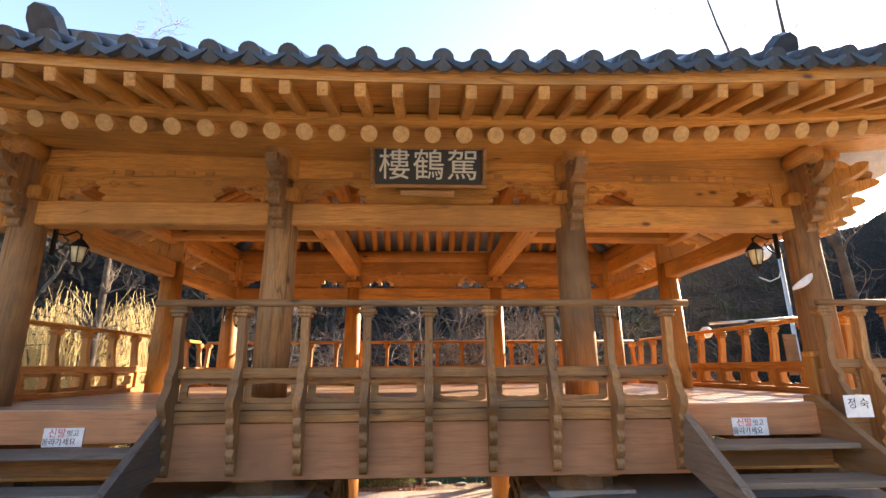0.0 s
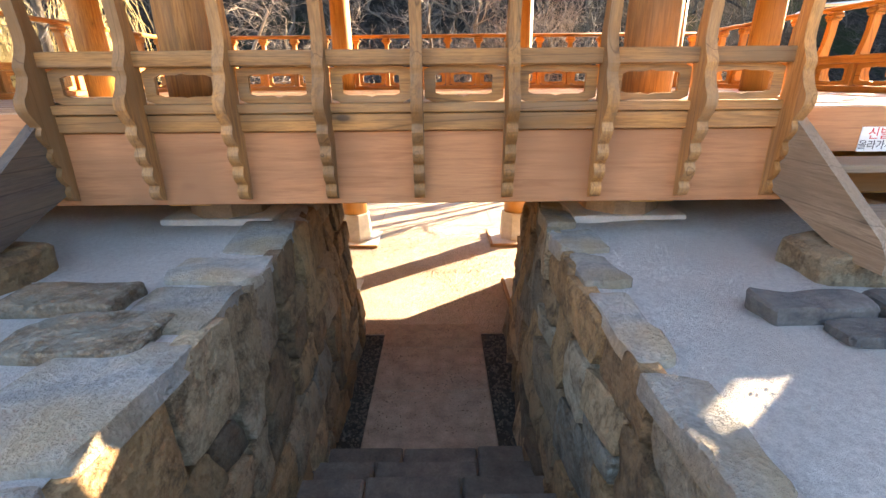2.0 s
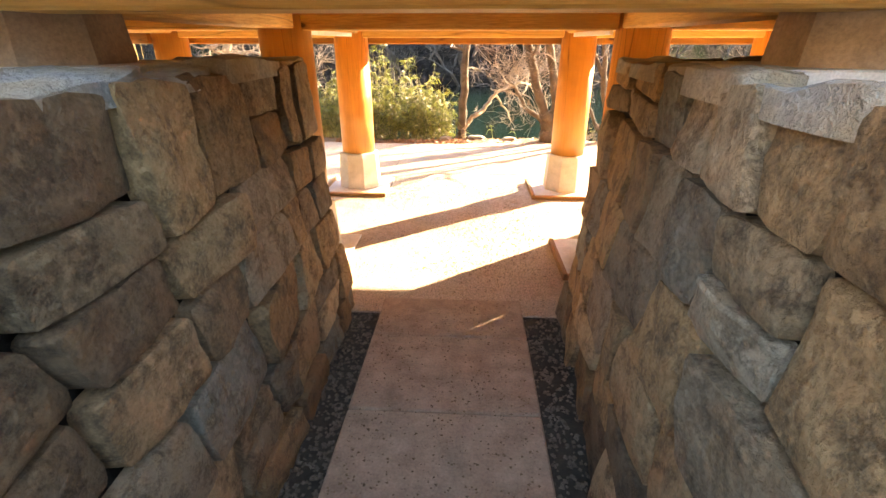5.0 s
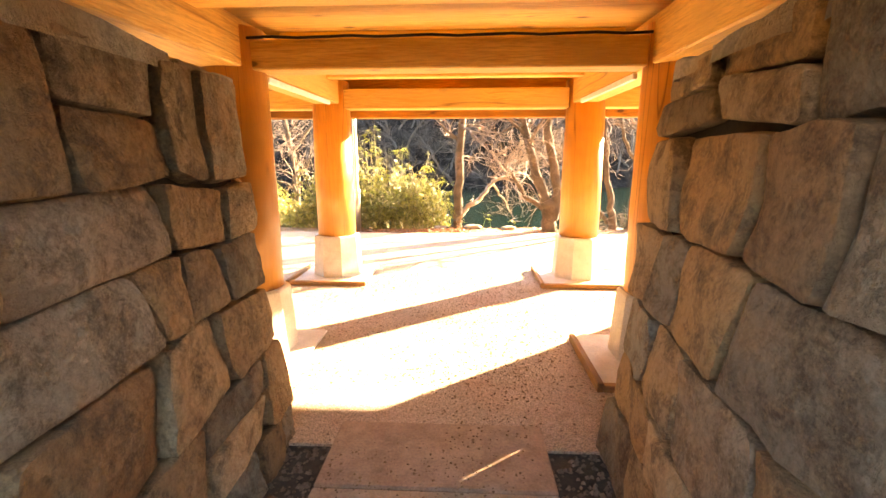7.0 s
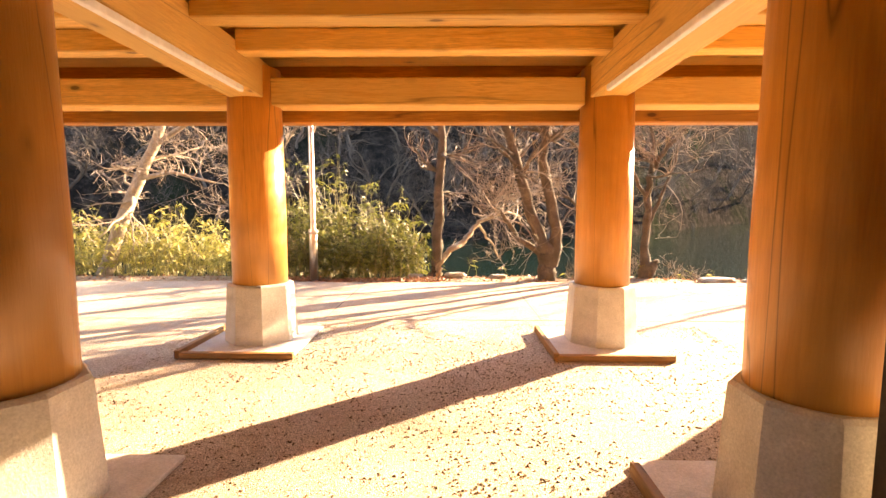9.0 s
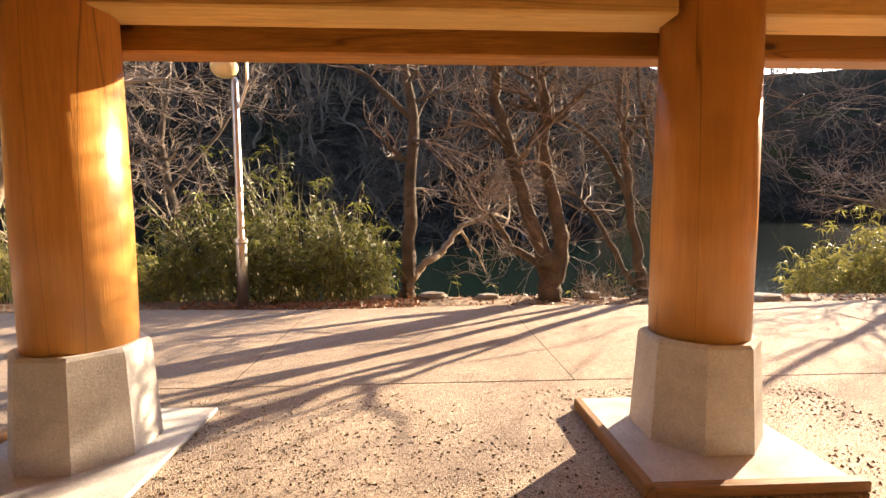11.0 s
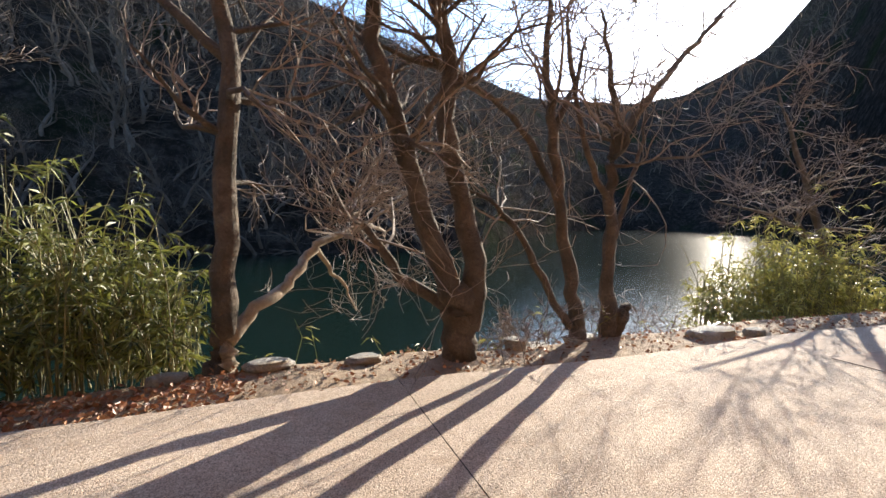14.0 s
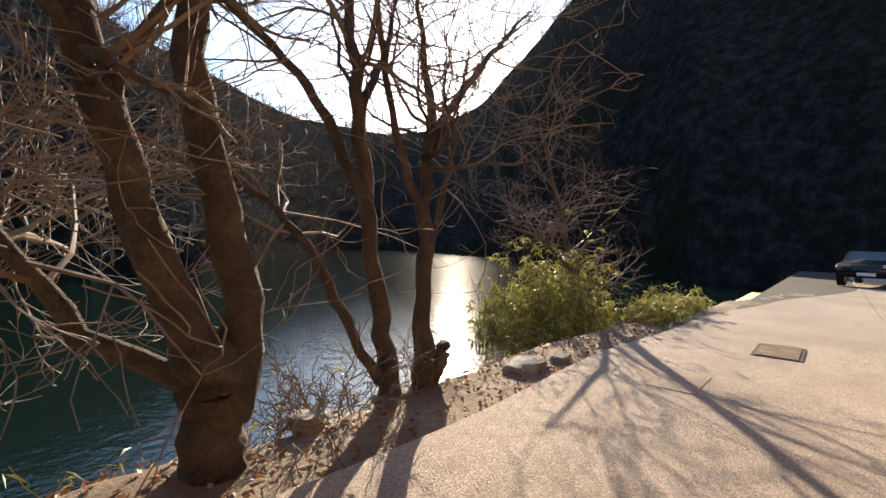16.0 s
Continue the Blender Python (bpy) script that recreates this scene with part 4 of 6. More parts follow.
# bracket arms carved as beaked clouds at the posts
def bracket_outline():
    return [(0.16, 2.92), (0.05, 2.86), (-0.10, 2.84), (-0.16, 2.80), (-0.22, 2.84), (-0.20, 2.90), (-0.27, 2.91), (-0.31, 2.96), (-0.27, 3.02), (-0.34, 3.04), (-0.39, 3.10), (-0.36, 3.16),
            (-0.42, 3.18), (-0.47, 3.24), (-0.42, 3.30), (-0.34, 3.30), (-0.37, 3.36), (-0.46, 3.38), (-0.56, 3.44), (-0.60, 3.52), (-0.52, 3.54), (-0.44, 3.50), (-0.36, 3.54), (-0.36, 3.62),
            (-0.42, 3.70), (-0.34, 3.78), (-0.20, 3.80), (0.16, 3.80)]


for x in CX:
    for y, flip in ((ROWS_Y[0], 1), (ROWS_Y[2], -1)):
        bm = extrude_profile([(u * flip, v) for u, v in rounded(bracket_outline(), 2)], 0.13)
        bmesh.ops.triangulate(bm, faces=[f for f in bm.faces if len(f.verts) > 4])
        pp("bracket_arm", moved(bm, Matrix.Translation((x, y, 0))), OZ if flip > 0 else WZ)
        pp("bearing_block", box(x - 0.2, x + 0.2, y - 0.2, y + 0.2, 3.14, 3.30, 0.03), WZ)
        pp("beam_end", cyl((x, y - flip * 0.42, 3.72), (x, y, 3.72), 0.13, None, 14), WY, "", True)
for sx in (-1, 1):
    for y, flip in ((ROWS_Y[0], 1), (ROWS_Y[2], -1)):
        bm = extrude_profile([(u * 1.25, v) for u, v in rounded(bracket_outline(), 2)], 0.14)
        bmesh.ops.triangulate(bm, faces=[f for f in bm.faces if len(f.verts) > 4])
        ang = radians(45 * sx * flip) if flip > 0 else radians(180 - 45 * sx)
        pp("corner_bracket", moved(bm, Matrix.Translation((sx * 4.52, y, 0)) @ Matrix.Rotation(ang, 4, 'Z')), WZ)
        bm = extrude_profile([(u * 1.9, v) for u, v in rounded(bracket_outline(), 2)], 0.12)
        bmesh.ops.triangulate(bm, faces=[f for f in bm.faces if len(f.verts) > 4])
        pp("bracket_arm", moved(bm, Matrix.Translation((sx * 4.52, y, 0)) @ Matrix.Rotation(radians(90 * sx), 4, 'Z')), WZ)
    bm = extrude_profile([(u, v) for u, v in rounded(bracket_outline(), 2)], 0.12)
    bmesh.ops.triangulate(bm, faces=[f for f in bm.faces if len(f.verts) > 4])
    pp("bracket_arm", moved(bm, Matrix.Translation((sx * 4.52, ROWS_Y[1], 0)) @ Matrix.Rotation(radians(90 * sx), 4, 'Z')), WZ)


# ---- roof ----
def lift(x):
    """how far the eaves rise towards the corners"""
    return 0.0072 * x * x


def reach(x):
    return 0.004 * x * x


def end_mat():
    m, t, b = nodes_of("rafter_end_grain", 0.7)
    vec = coords(t, (1, 1, 1))
    t.links.new(ramp(t, noise_tex(t, vec, 25, 4, 0.7), [(0.3, (0.46, 0.25, 0.085)), (0.7, (0.66, 0.40, 0.16))]), b.inputs["Base Color"])
    return m


ENDG = end_mat()


def rafter(tail, head, r=0.082):
    bm = cyl(tail, head, r, r * 0.92, 14)
    d = (Vector(head) - Vector(tail)).normalized()
    for f in bm.faces:
        if len(f.verts) > 4 and f.normal.dot(d) < -0.5:
            f.material_index = 1
        f.smooth = len(f.verts) == 4
    moved(bm, Matrix.Translation(-PO))
    me = mesh_of("rafter", bm, WY)
    me.materials.append(ENDG)
    return part("rafter", me, WY, pav)


HALF_Y = 8.05
for sgn in (1, -1):
    for k in range(-18, 19):
        x = k * 0.312 + 0.03
        l = lift(x)
        fan = max(0, abs(x) - 3.3)
        xh = x - math.copysign(fan * 0.75, x)
        ty, tz = HALF_Y - sgn * (HALF_Y - 4.12 + reach(x)), 3.50 + l * 0.8
        hy = HALF_Y - sgn * 1.3
        hz = 5.20
        if fan > 0:
            f = min(1, fan / 2.3)
            hy = HALF_Y - sgn * (1.3 + f * 1.6)
            hz = 5.20 - f * 1.05
        rafter((x, ty, tz), (xh, hy, hz))
        if fan == 0:
            pp("upper_rafter", cyl((x, HALF_Y - sgn * 1.35, 5.12), (x, HALF_Y, 6.1), 0.07, None, 10), WY, "", True)
        # square flying rafters over the round ones
        bm = box(-0.048, 0.048, -0.60, 0.75, -0.06, 0.06, 0.006)
        m = Matrix.Translation((x + 0.0, HALF_Y - sgn * (HALF_Y - 4.02 + reach(x)), 3.67 + l)) @ Matrix.Rotation(0 if sgn > 0 else math.pi, 4, 'Z') @ Matrix.Rotation(radians(13), 4, 'X')
        if abs(x) > 3.3:
            m = m @ Matrix.Rotation(radians(math.copysign(1, x) * sgn * min(30, fan * 11)), 4, 'Z')
        pp("flying_rafter", moved(bm, m), WY)
for sx in (-1, 1):
    for k in range(-9, 10):
        y = HALF_Y + k * 0.312
        rafter((sx * 5.62, y, 3.52 + 0.01 * (k * 0.3) ** 2), (sx * 2.3, HALF_Y + k * 0.2, 5.1))


def strip(name, y_of, z_of, h, d, material, x_lim=6.0, sgn=1, n=40):
    """a long curved board under the eaves"""
    so = Soup()
    for k in range(n + 1):
        x = -x_lim + 2 * x_lim * k / n
        y, z = y_of(x), z_of(x)
        for dy, dz in ((0, 0), (d, 0.0), (d, h), (0, h)):
            so.v.append(Vector((x, HALF_Y - sgn * (HALF_Y - y - dy), z + dz)))
    for k in range(n):
        for j in range(4):
            a, b2 = k * 4 + j, k * 4 + (j + 1) % 4
            so.f.append((a, a + 4, b2 + 4, b2))
    so.f += [(0, 1, 2, 3), tuple(n * 4 + i for i in (3, 2, 1, 0))]
    return pp(name, so, material)


for sgn in (1, -1):
    strip("eave_board", lambda x: 4.02 - reach(x), lambda x: 3.575 + lift(x) * 0.85, 0.085, 0.10, WX, 6.0, sgn)
    strip("eave_soffit", lambda x: 4.05 - reach(x), lambda x: 3.665 + lift(x) * 0.9, 0.02, 1.1, WX, 6.0, sgn)
    strip("eave_board", lambda x: 3.43 - reach(x), lambda x: 3.61 + lift(x), 0.09, 0.10, WX, 6.1, sgn)
    strip("tile_board", lambda x: 3.40 - reach(x), lambda x: 3.70 + lift(x), 0.05, 0.16, OX, 6.1, sgn)
    strip("eave_lining", lambda x: 3.50 - reach(x), lambda x: 3.705 + lift(x), 0.02, 0.65, WX, 6.1, sgn)
# plastered underside above the rafters and the tiled skin
RIDGE_Z, EAVE_Z = 7.0, 3.74


def roof_pt(x, f, sgn, dz=0.0):
    """a point of the tiled slope: f 0 at the eaves, 1 at the ridge"""
    ye = 3.36 - reach(x)
    z = EAVE_Z + lift(x) * (1 - f) + (RIDGE_Z - EAVE_Z) * (f * 0.78 + f * f * 0.22)
    y = ye + (HALF_Y - ye) * f
    return Vector((x, HALF_Y - sgn * (HALF_Y - y), z + dz))


so = Soup()
lining = Soup()
for sgn in (1, -1):
    for target, n, dz, f0 in ((so, 44, 0.0, 0.0), (lining, 44, -0.12, 0.2)):
        base = len(target.v)
        for j in range(9):
            f = f0 + (1 - f0) * j / 8
            lim = 6.15 - 1.55 * min(1, f * 1.6)
            for k in range(n + 1):
                target.v.append(roof_pt(-lim + 2 * lim * k / n, f, sgn, dz))
        for j in range(8):
            for k in range(n):
                a = base + j * (n + 1) + k
                target.f.append((a, a + 1, a + n + 2, a + n + 1))
for sx in (-1, 1):
    base = len(so.v)
    for j in range(7):
        f = j / 6 * 0.62
        for k in range(13):
            w = 4.7 - 2.9 * f / 0.62
            y = HALF_Y - w + 2 * w * k / 12
            so.v.append(Vector((sx * (6.2 - 1.6 * f / 0.62), y, 3.9 + 0.35 * (abs(y - HALF_Y) / 4.7) ** 2 * (1 - f) + 1.65 * f / 0.62)))
    for j in range(6):
        for k in range(12):
            a = base + j * 13 + k
            so.f.append((a, a + 1, a + 14, a + 13))
    b = len(so.v)
    so.v += [Vector((sx * 4.6, HALF_Y - 2.0, 5.5)), Vector((sx * 4.6, HALF_Y + 2.0, 5.5)), Vector((sx * 4.6, HALF_Y, RIDGE_Z))]
    so.f.append((b, b + 1, b + 2))
pp("roof_skin", so, TILE, "dark fired-clay roof slope")
for sx in (-1, 1):
    b = len(lining.v)
    for j in range(5):
        f = j / 4
        for k in range(9):
            w = 4.7 - 2.6 * f
            y = HALF_Y - w + 2 * w * k / 8
            lining.v.append(Vector((sx * (6.1 - 3.6 * f), y, 3.66 + 0.25 * (abs(y - HALF_Y) / 4.7) ** 2 * (1 - f) + 1.6 * f)))
    for j in range(4):
        for k in range(8):
            a = b + j * 9 + k
            lining.f.append((a, a + 1, a + 10, a + 9))
pp("roof_lining", lining, PLASTER, "white plastered underside between rafters")

# tiles: the front courses one by one, the rest joined
def half_tube(p, q, r, s_, seg=6):
    p, q = Vector(p), Vector(q)
    d = (q - p).normalized()
    side = d.cross(Vector((0, 0, 1))).normalized()
    up = side.cross(d)
    b = len(s_.v)
    for e in (p, q):
        for i in range(seg + 1):
            a = math.pi * i / seg
            s_.v.append(e + side * math.cos(a) * r + up * (math.sin(a) * r))
    for i in range(seg):
        s_.f.append((b + i, b + i + 1, b + seg + 2 + i, b + seg + 1 + i))
    s_.f.append(tuple(b + i for i in range(seg, -1, -1)))


rest = Soup()
PITCH = 0.318
for sgn in (1, -1):
    for k in range(-19, 20):
        x = k * PITCH + 0.1
        for j in range(16):
            f = j * 0.062
            lim = 6.15 - 1.55 * min(1, f * 1.6)
            if abs(x) > lim - 0.1:
                continue
            p, q = roof_pt(x, f, sgn, 0.045), roof_pt(x, f + 0.066, sgn, 0.045)
            if sgn > 0 and j < 1:
                d = (q - p).normalized()
                bm = cyl((0, 0, 0), d * (q - p).length, 0.088, 0.080, 14)
                for fc in bm.faces:
                    fc.smooth = len(fc.verts) == 4
                disc = cyl(-d * 0.03, (0, 0, 0), 0.093, 0.093, 16)
                ob = part("round_tile", bm, TILE, pav)
                ob.location = p - PO
                dk = part("tile_face", disc, TILE, ob)
                # drooping pan tile between
                pts = [(-0.16, 0.05), (-0.13, 0.0), (-0.07, -0.045), (0, -0.085), (0.07, -0.045), (0.13, 0.0), (0.16, 0.05), (0.10, 0.02), (0.0, -0.02), (-0.10, 0.02)]
                bm = extrude_profile(pts, 0.05, 'y')
                bmesh.ops.triangulate(bm, faces=[fc for fc in bm.faces if len(fc.verts) > 4])
                xm = x + PITCH / 2
                ob = part("pan_tile", bm, TILE, pav)
                ob.location = roof_pt(xm, 0.0, 1, 0.02) - PO + Vector((0, -0.01, 0))
                s2 = Soup()
                e0, e1 = Vector((0, 0, 0)), roof_pt(xm, 0.07, 1, 0.02) - roof_pt(xm, 0.0, 1, 0.02)
                for e in (e0, e1):
                    for u in range(7):
                        a = (u - 3) / 3
                        s2.v.append(e + Vector((a * 0.15, 0.02, 0.05 * a * a - 0.03)))
                s2.f = [(u, u + 1, u + 8, u + 7) for u in range(6)]
                part("tile_tail", s2.mesh("tile_tail", TILE, True), None, ob)
            else:
                half_tube(p, q, 0.08, rest)
ob = pp("tile_courses", rest, TILE, "rows of dark half-round roof tiles")
ob["kind"] = "stuff"
# ridges with plastered ends
def ridge(p, q, w, h, head=True):
    p, q = Vector(p), Vector(q)
    L = (q - p).length
    m = Matrix.Translation(p) @ (q - p).to_track_quat('Y', 'Z').to_matrix().to_4x4()
    pp("roof_ridge", moved(box(-w / 2, w / 2, 0, L, -0.1, h, 0.02), m), TILE)
    if head:
        pp("plaster_end", moved(box(-w * 0.55, w * 0.55, -0.12, 0.06, -0.1, 0.12, 0.03), m), PLASTER, "white plastered ridge foot")
        bm = extrude_profile([(-0.17, 0.10), (-0.15, 0.30), (-0.09, 0.40), (0.0, 0.44), (0.10, 0.40), (0.16, 0.30), (0.17, 0.10)], 0.12, 'y')
        pp("ridge_end_tile", moved(bm, m @ Matrix.Translation((0, -0.10, 0))), TILE, "black arched ridge-end tile")


ridge((-3.95, 4.45, 4.62), (-3.75, 6.0, 5.7), 0.3, 0.2)
ridge((3.85, 4.45, 4.50), (3.75, 6.0, 5.7), 0.3, 0.2)
ridge((-4.3, HALF_Y, RIDGE_Z), (4.3, HALF_Y, RIDGE_Z), 0.3, 0.16, False)
for sx in (-1, 1):
    pp("ridge_end_tile", moved(extrude_profile([(-0.1, 0), (-0.08, 0.3), (0, 0.38), (0.08, 0.3), (0.1, 0)], 0.12, 'y'), Matrix.Translation((sx * 4.3, HALF_Y, RIDGE_Z + 0.1))), TILE)

# ---- name board, signs, lanterns ----
def text_mesh(body, size, depth, material, name):
    cu = bpy.data.curves.new(name, 'FONT')
    cu.body, cu.size, cu.extrude = body, size, depth
    cu.align_x, cu.align_y = 'CENTER', 'CENTER'
    ob = bpy.data.objects.new(name, cu)
    scene.collection.objects.link(ob)
    dg = bpy.context.evaluated_depsgraph_get()
    me = bpy.data.meshes.new_from_object(ob.evaluated_get(dg))
    bpy.data.objects.remove(ob)
    me.materials.clear()
    me.materials.append(material)
    return me


board = thing("name_board", 0.0, 4.83, 3.48, "black lacquered name board with three pale carved characters and wooden frame", "sign")
tilt = Matrix.Translation((0.0, 4.83, 3.48)) @ Matrix.Rotation(radians(90 + 17), 4, 'X')
board.matrix_basis = tilt
part("panel", box(-0.60, 0.60, -0.20, 0.20, -0.02, 0.0, 0.003), SIGNK, board)
for nm, b in (("frame_bar", (-0.655, 0.655, 0.20, 0.235, -0.03, 0.035)), ("frame_bar", (-0.655, 0.655, -0.235, -0.20, -0.03, 0.035)),
              ("frame_bar", (-0.655, -0.615, -0.2, 0.2, -0.03, 0.035)), ("frame_bar", (0.615, 0.655, -0.2, 0.2, -0.03, 0.035))):
    part(nm, box(*b, 0.006), OX, board)
for k, ch in enumerate("樓鶴駕"):
    ob = part("character", text_mesh(ch, 0.37, 0.006, GOLD, "character"), GOLD, board, "pale carved character")
    ob.location = ((k - 1) * 0.385, -0.0, 0.008)
part("rail_below", box(-0.32, 0.30, -0.33, -0.26, -0.05, 0.0, 0.008), OX, board)


def notice(x, y, z, w, h, lines, name, label):
    n = thing(name, x, y, z, label, "notice")
    n.matrix_basis = pose(x, y, z, 90, 0, 0)
    part("sheet", box(-w / 2, w / 2, -h / 2, h / 2, -0.004, 0.0, 0.001), SIGNW, n)
    for body, cx, cy, size, mt in lines:
        ob = part("lettering", text_mesh(body, size, 0.0008, mt, "lettering"), mt, n)
        ob.location = (cx, cy, 0.002)


SH = [("신발", -0.055, 0.035, 0.085, REDINK), ("벗고", 0.085, 0.032, 0.062, INK), ("올라가세요", -0.03, -0.04, 0.066, INK)]
notice(3.16, 4.692, 0.70, 0.36, 0.165, SH, "notice_sheet", "white laminated notice in red and black lettering on the step board")
notice(-3.36, 4.692, 0.68, 0.36, 0.165, SH, "notice_sheet", "white laminated notice in red and black lettering on the step board")
notice(4.06, 4.42, 0.90, 0.27, 0.20, [("정 숙", 0, 0.02, 0.10, INK)], "notice_sheet", "white notice in black lettering hung on the side board")


def lantern(x, y, z, sx):
    l = thing("wall_lantern", x, y, z, "black iron lantern on a scrolled bracket at a post", "lantern", "lanterns")
    part("hood", lathe([(0.10, 0.05), (0.095, 0.07), (0.055, 0.12), (0.03, 0.15), (0.012, 0.16), (0.012, 0.22)], 12), IRON, l)
    part("pane", lathe([(0.05, -0.13), (0.075, -0.03), (0.085, 0.05)], 12), GLOBE, l, "pale glass", True)
    part("base_cup", lathe([(0.015, -0.18), (0.05, -0.16), (0.06, -0.13)], 12), IRON, l)
    for q in range(6):
        a = q * math.pi / 3
        bar = Soup()
        bar.tube([Vector((math.cos(a) * r, math.sin(a) * r, z_)) for r, z_ in ((.055, -.14), (.082, -.04), (.092, .06))], [.006] * 3, 4)
        part("bar", bar.mesh("bar", IRON), None, l)
    part("finial", cyl((0, 0, -0.22), (0, 0, -0.16), 0.006, 0.02, 8), IRON, l)
    s_ = Soup()
    s_.tube([Vector((0, 0, 0.2)), Vector((sx * 0.06, 0, 0.25)), Vector((sx * 0.18, 0, 0.2)), Vector((sx * 0.30, 0, 0.22))], [0.011] * 4, 6)
    s_.tube([Vector((sx * 0.29, 0, 0.0)), Vector((sx * 0.2, 0, 0.05)), Vector((sx * 0.14, 0, 0.14)), Vector((sx * 0.2, 0, 0.18))], [0.009] * 4, 6)
    part("bracket", s_.mesh("bracket", IRON, True), None, l)
    part("back_plate", box(sx * 0.30 - 0.012, sx * 0.30 + 0.012, -0.03, 0.03, -0.05, 0.28, 0.004), IRON, l)


lantern(4.08, 5.42, 2.62, 1)
lantern(-4.08, 5.42, 2.62, -1)
lantern(4.25, 10.75, 2.4, 1)
lantern(-4.25, 10.75, 2.4, -1)

# ---- valley ----
SKY_AZ = [-180, -120, -60, -20, 0, 4, 10, 16, 21, 27, 31, 37, 42, 47, 51, 54, 58, 62.5, 67, 75, 95, 130, 180]
SKY_EL = [24, 25, 29, 29, 25, 23.3, 21.8, 19.3, 17.3, 15.2, 14.0, 13.2, 12.8, 13.0, 14.6, 16.4, 21.0, 25.5, 29, 35, 38, 30, 24]
FOOT_R = [30, 32, 40, 35, 33, 33, 33, 34, 36, 50, 70, 100, 120, 130, 125, 112, 80, 58, 44, 36, 34, 32, 30]


def terp(a, table):
    return float(np.interp(a, SKY_AZ, table))


def hill_pt(az, f):
    r0 = terp(az, FOOT_R)
    r = r0 * (1 + 2.4 * f)
    top = math.tan(radians(terp(az, SKY_EL))) * r0 * 3.4
    n = noise.noise(Vector((az * 0.11, f * 3, 4))) * 0.06 + noise.noise(Vector((az * 0.5, f * 9, 1))) * 0.02 + noise.noise(Vector((az * 2.1, f * 20, 7))) * 0.012
    z = -3.6 + (top + 2.7) * (f ** 0.85) * (1 + n * (1 if f < 1 else 0.6))
    a = radians(az)
    return Vector((1 + r * math.sin(a), 10.5 + r * math.cos(a), z))


so = Soup()
NA, NF = 300, 34
for i in range(NA + 1):
    az = -115 + 235 * i / NA
    for j in range(NF + 1):
        so.v.append(hill_pt(az, j / NF))
for i in range(NA):
    for j in range(NF):
        a = i * (NF + 1) + j
        so.f.append((a, a + 1, a + NF + 2, a + NF + 1))
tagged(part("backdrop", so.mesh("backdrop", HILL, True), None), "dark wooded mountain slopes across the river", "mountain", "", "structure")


# unseen tan slope, added to close the valley and bounce warm light forward
FILL_TAN = mottled("tan_fill_slope", [(0.3, (0.30, 0.21, 0.11)), (0.5, (0.40, 0.29, 0.16)), (0.7, (0.48, 0.36, 0.21))], 0.8, 1.0, 9, 0.8, 0.2, 0, "Object", (0.15, (0.25, 0.19, 0.10)))
so = Soup()
for i in range(61):
    a = radians(118 + 130 * i / 60)
    for j in range(11):
        f = j / 10
        r = 24 + 26 * f
        so.v.append(Vector((r * math.sin(a), 8 + r * math.cos(a), -0.6 + 13.5 * f ** 0.9 + noise.noise(Vector((i * 0.4, j * 0.5, 2))) * 0.8 * f)))
for i in range(60):
    for j in range(10):
        k = i * 11 + j
        so.f.append((k, k + 1, k + 12, k + 11))
tagged(part("backdrop_slope", so.mesh("backdrop_slope", FILL_TAN, True), None), "unseen tan slope added behind the terrace to bounce warm light onto the pavilion front", "hillside", "", "structure")


# ---- trees ----
def grow(bark, twig, p, d, length, r, depth, rng, droop=0.0, spread=0.75, kids=4):
    n = 7 if r > 0.02 else 5
    pts, rad = [p.copy()], [r]
    q, dd = p.copy(), d.normalized()
    for k in range(n):
        dd = (dd + Vector((rng.gauss(0, 1), rng.gauss(0, 1), rng.gauss(0.1, 0.7) - droop)) * 0.27).normalized()
        q = q + dd * (length / n)
        pts.append(q.copy())
        rad.append(max(0.0035, r * (1 - 0.75 * (k + 1) / n)))
    (bark if r > 0.022 else twig).tube(pts, rad, 7 if r > 0.05 else (5 if r > 0.02 else 3))
    if depth <= 0:
        return
    for k in range(kids):
        i = rng.randint(1, n)
        ax = Vector((rng.gauss(0, 1), rng.gauss(0, 1), rng.gauss(0.25, 0.6))).normalized()
        nd = (dd * 0.85 + ax * spread).normalized()
        grow(bark, twig, pts[i], nd, length * rng.uniform(0.45, 0.75), max(0.004, rad[i] * 0.62), depth - 1, rng, droop, spread, kids)


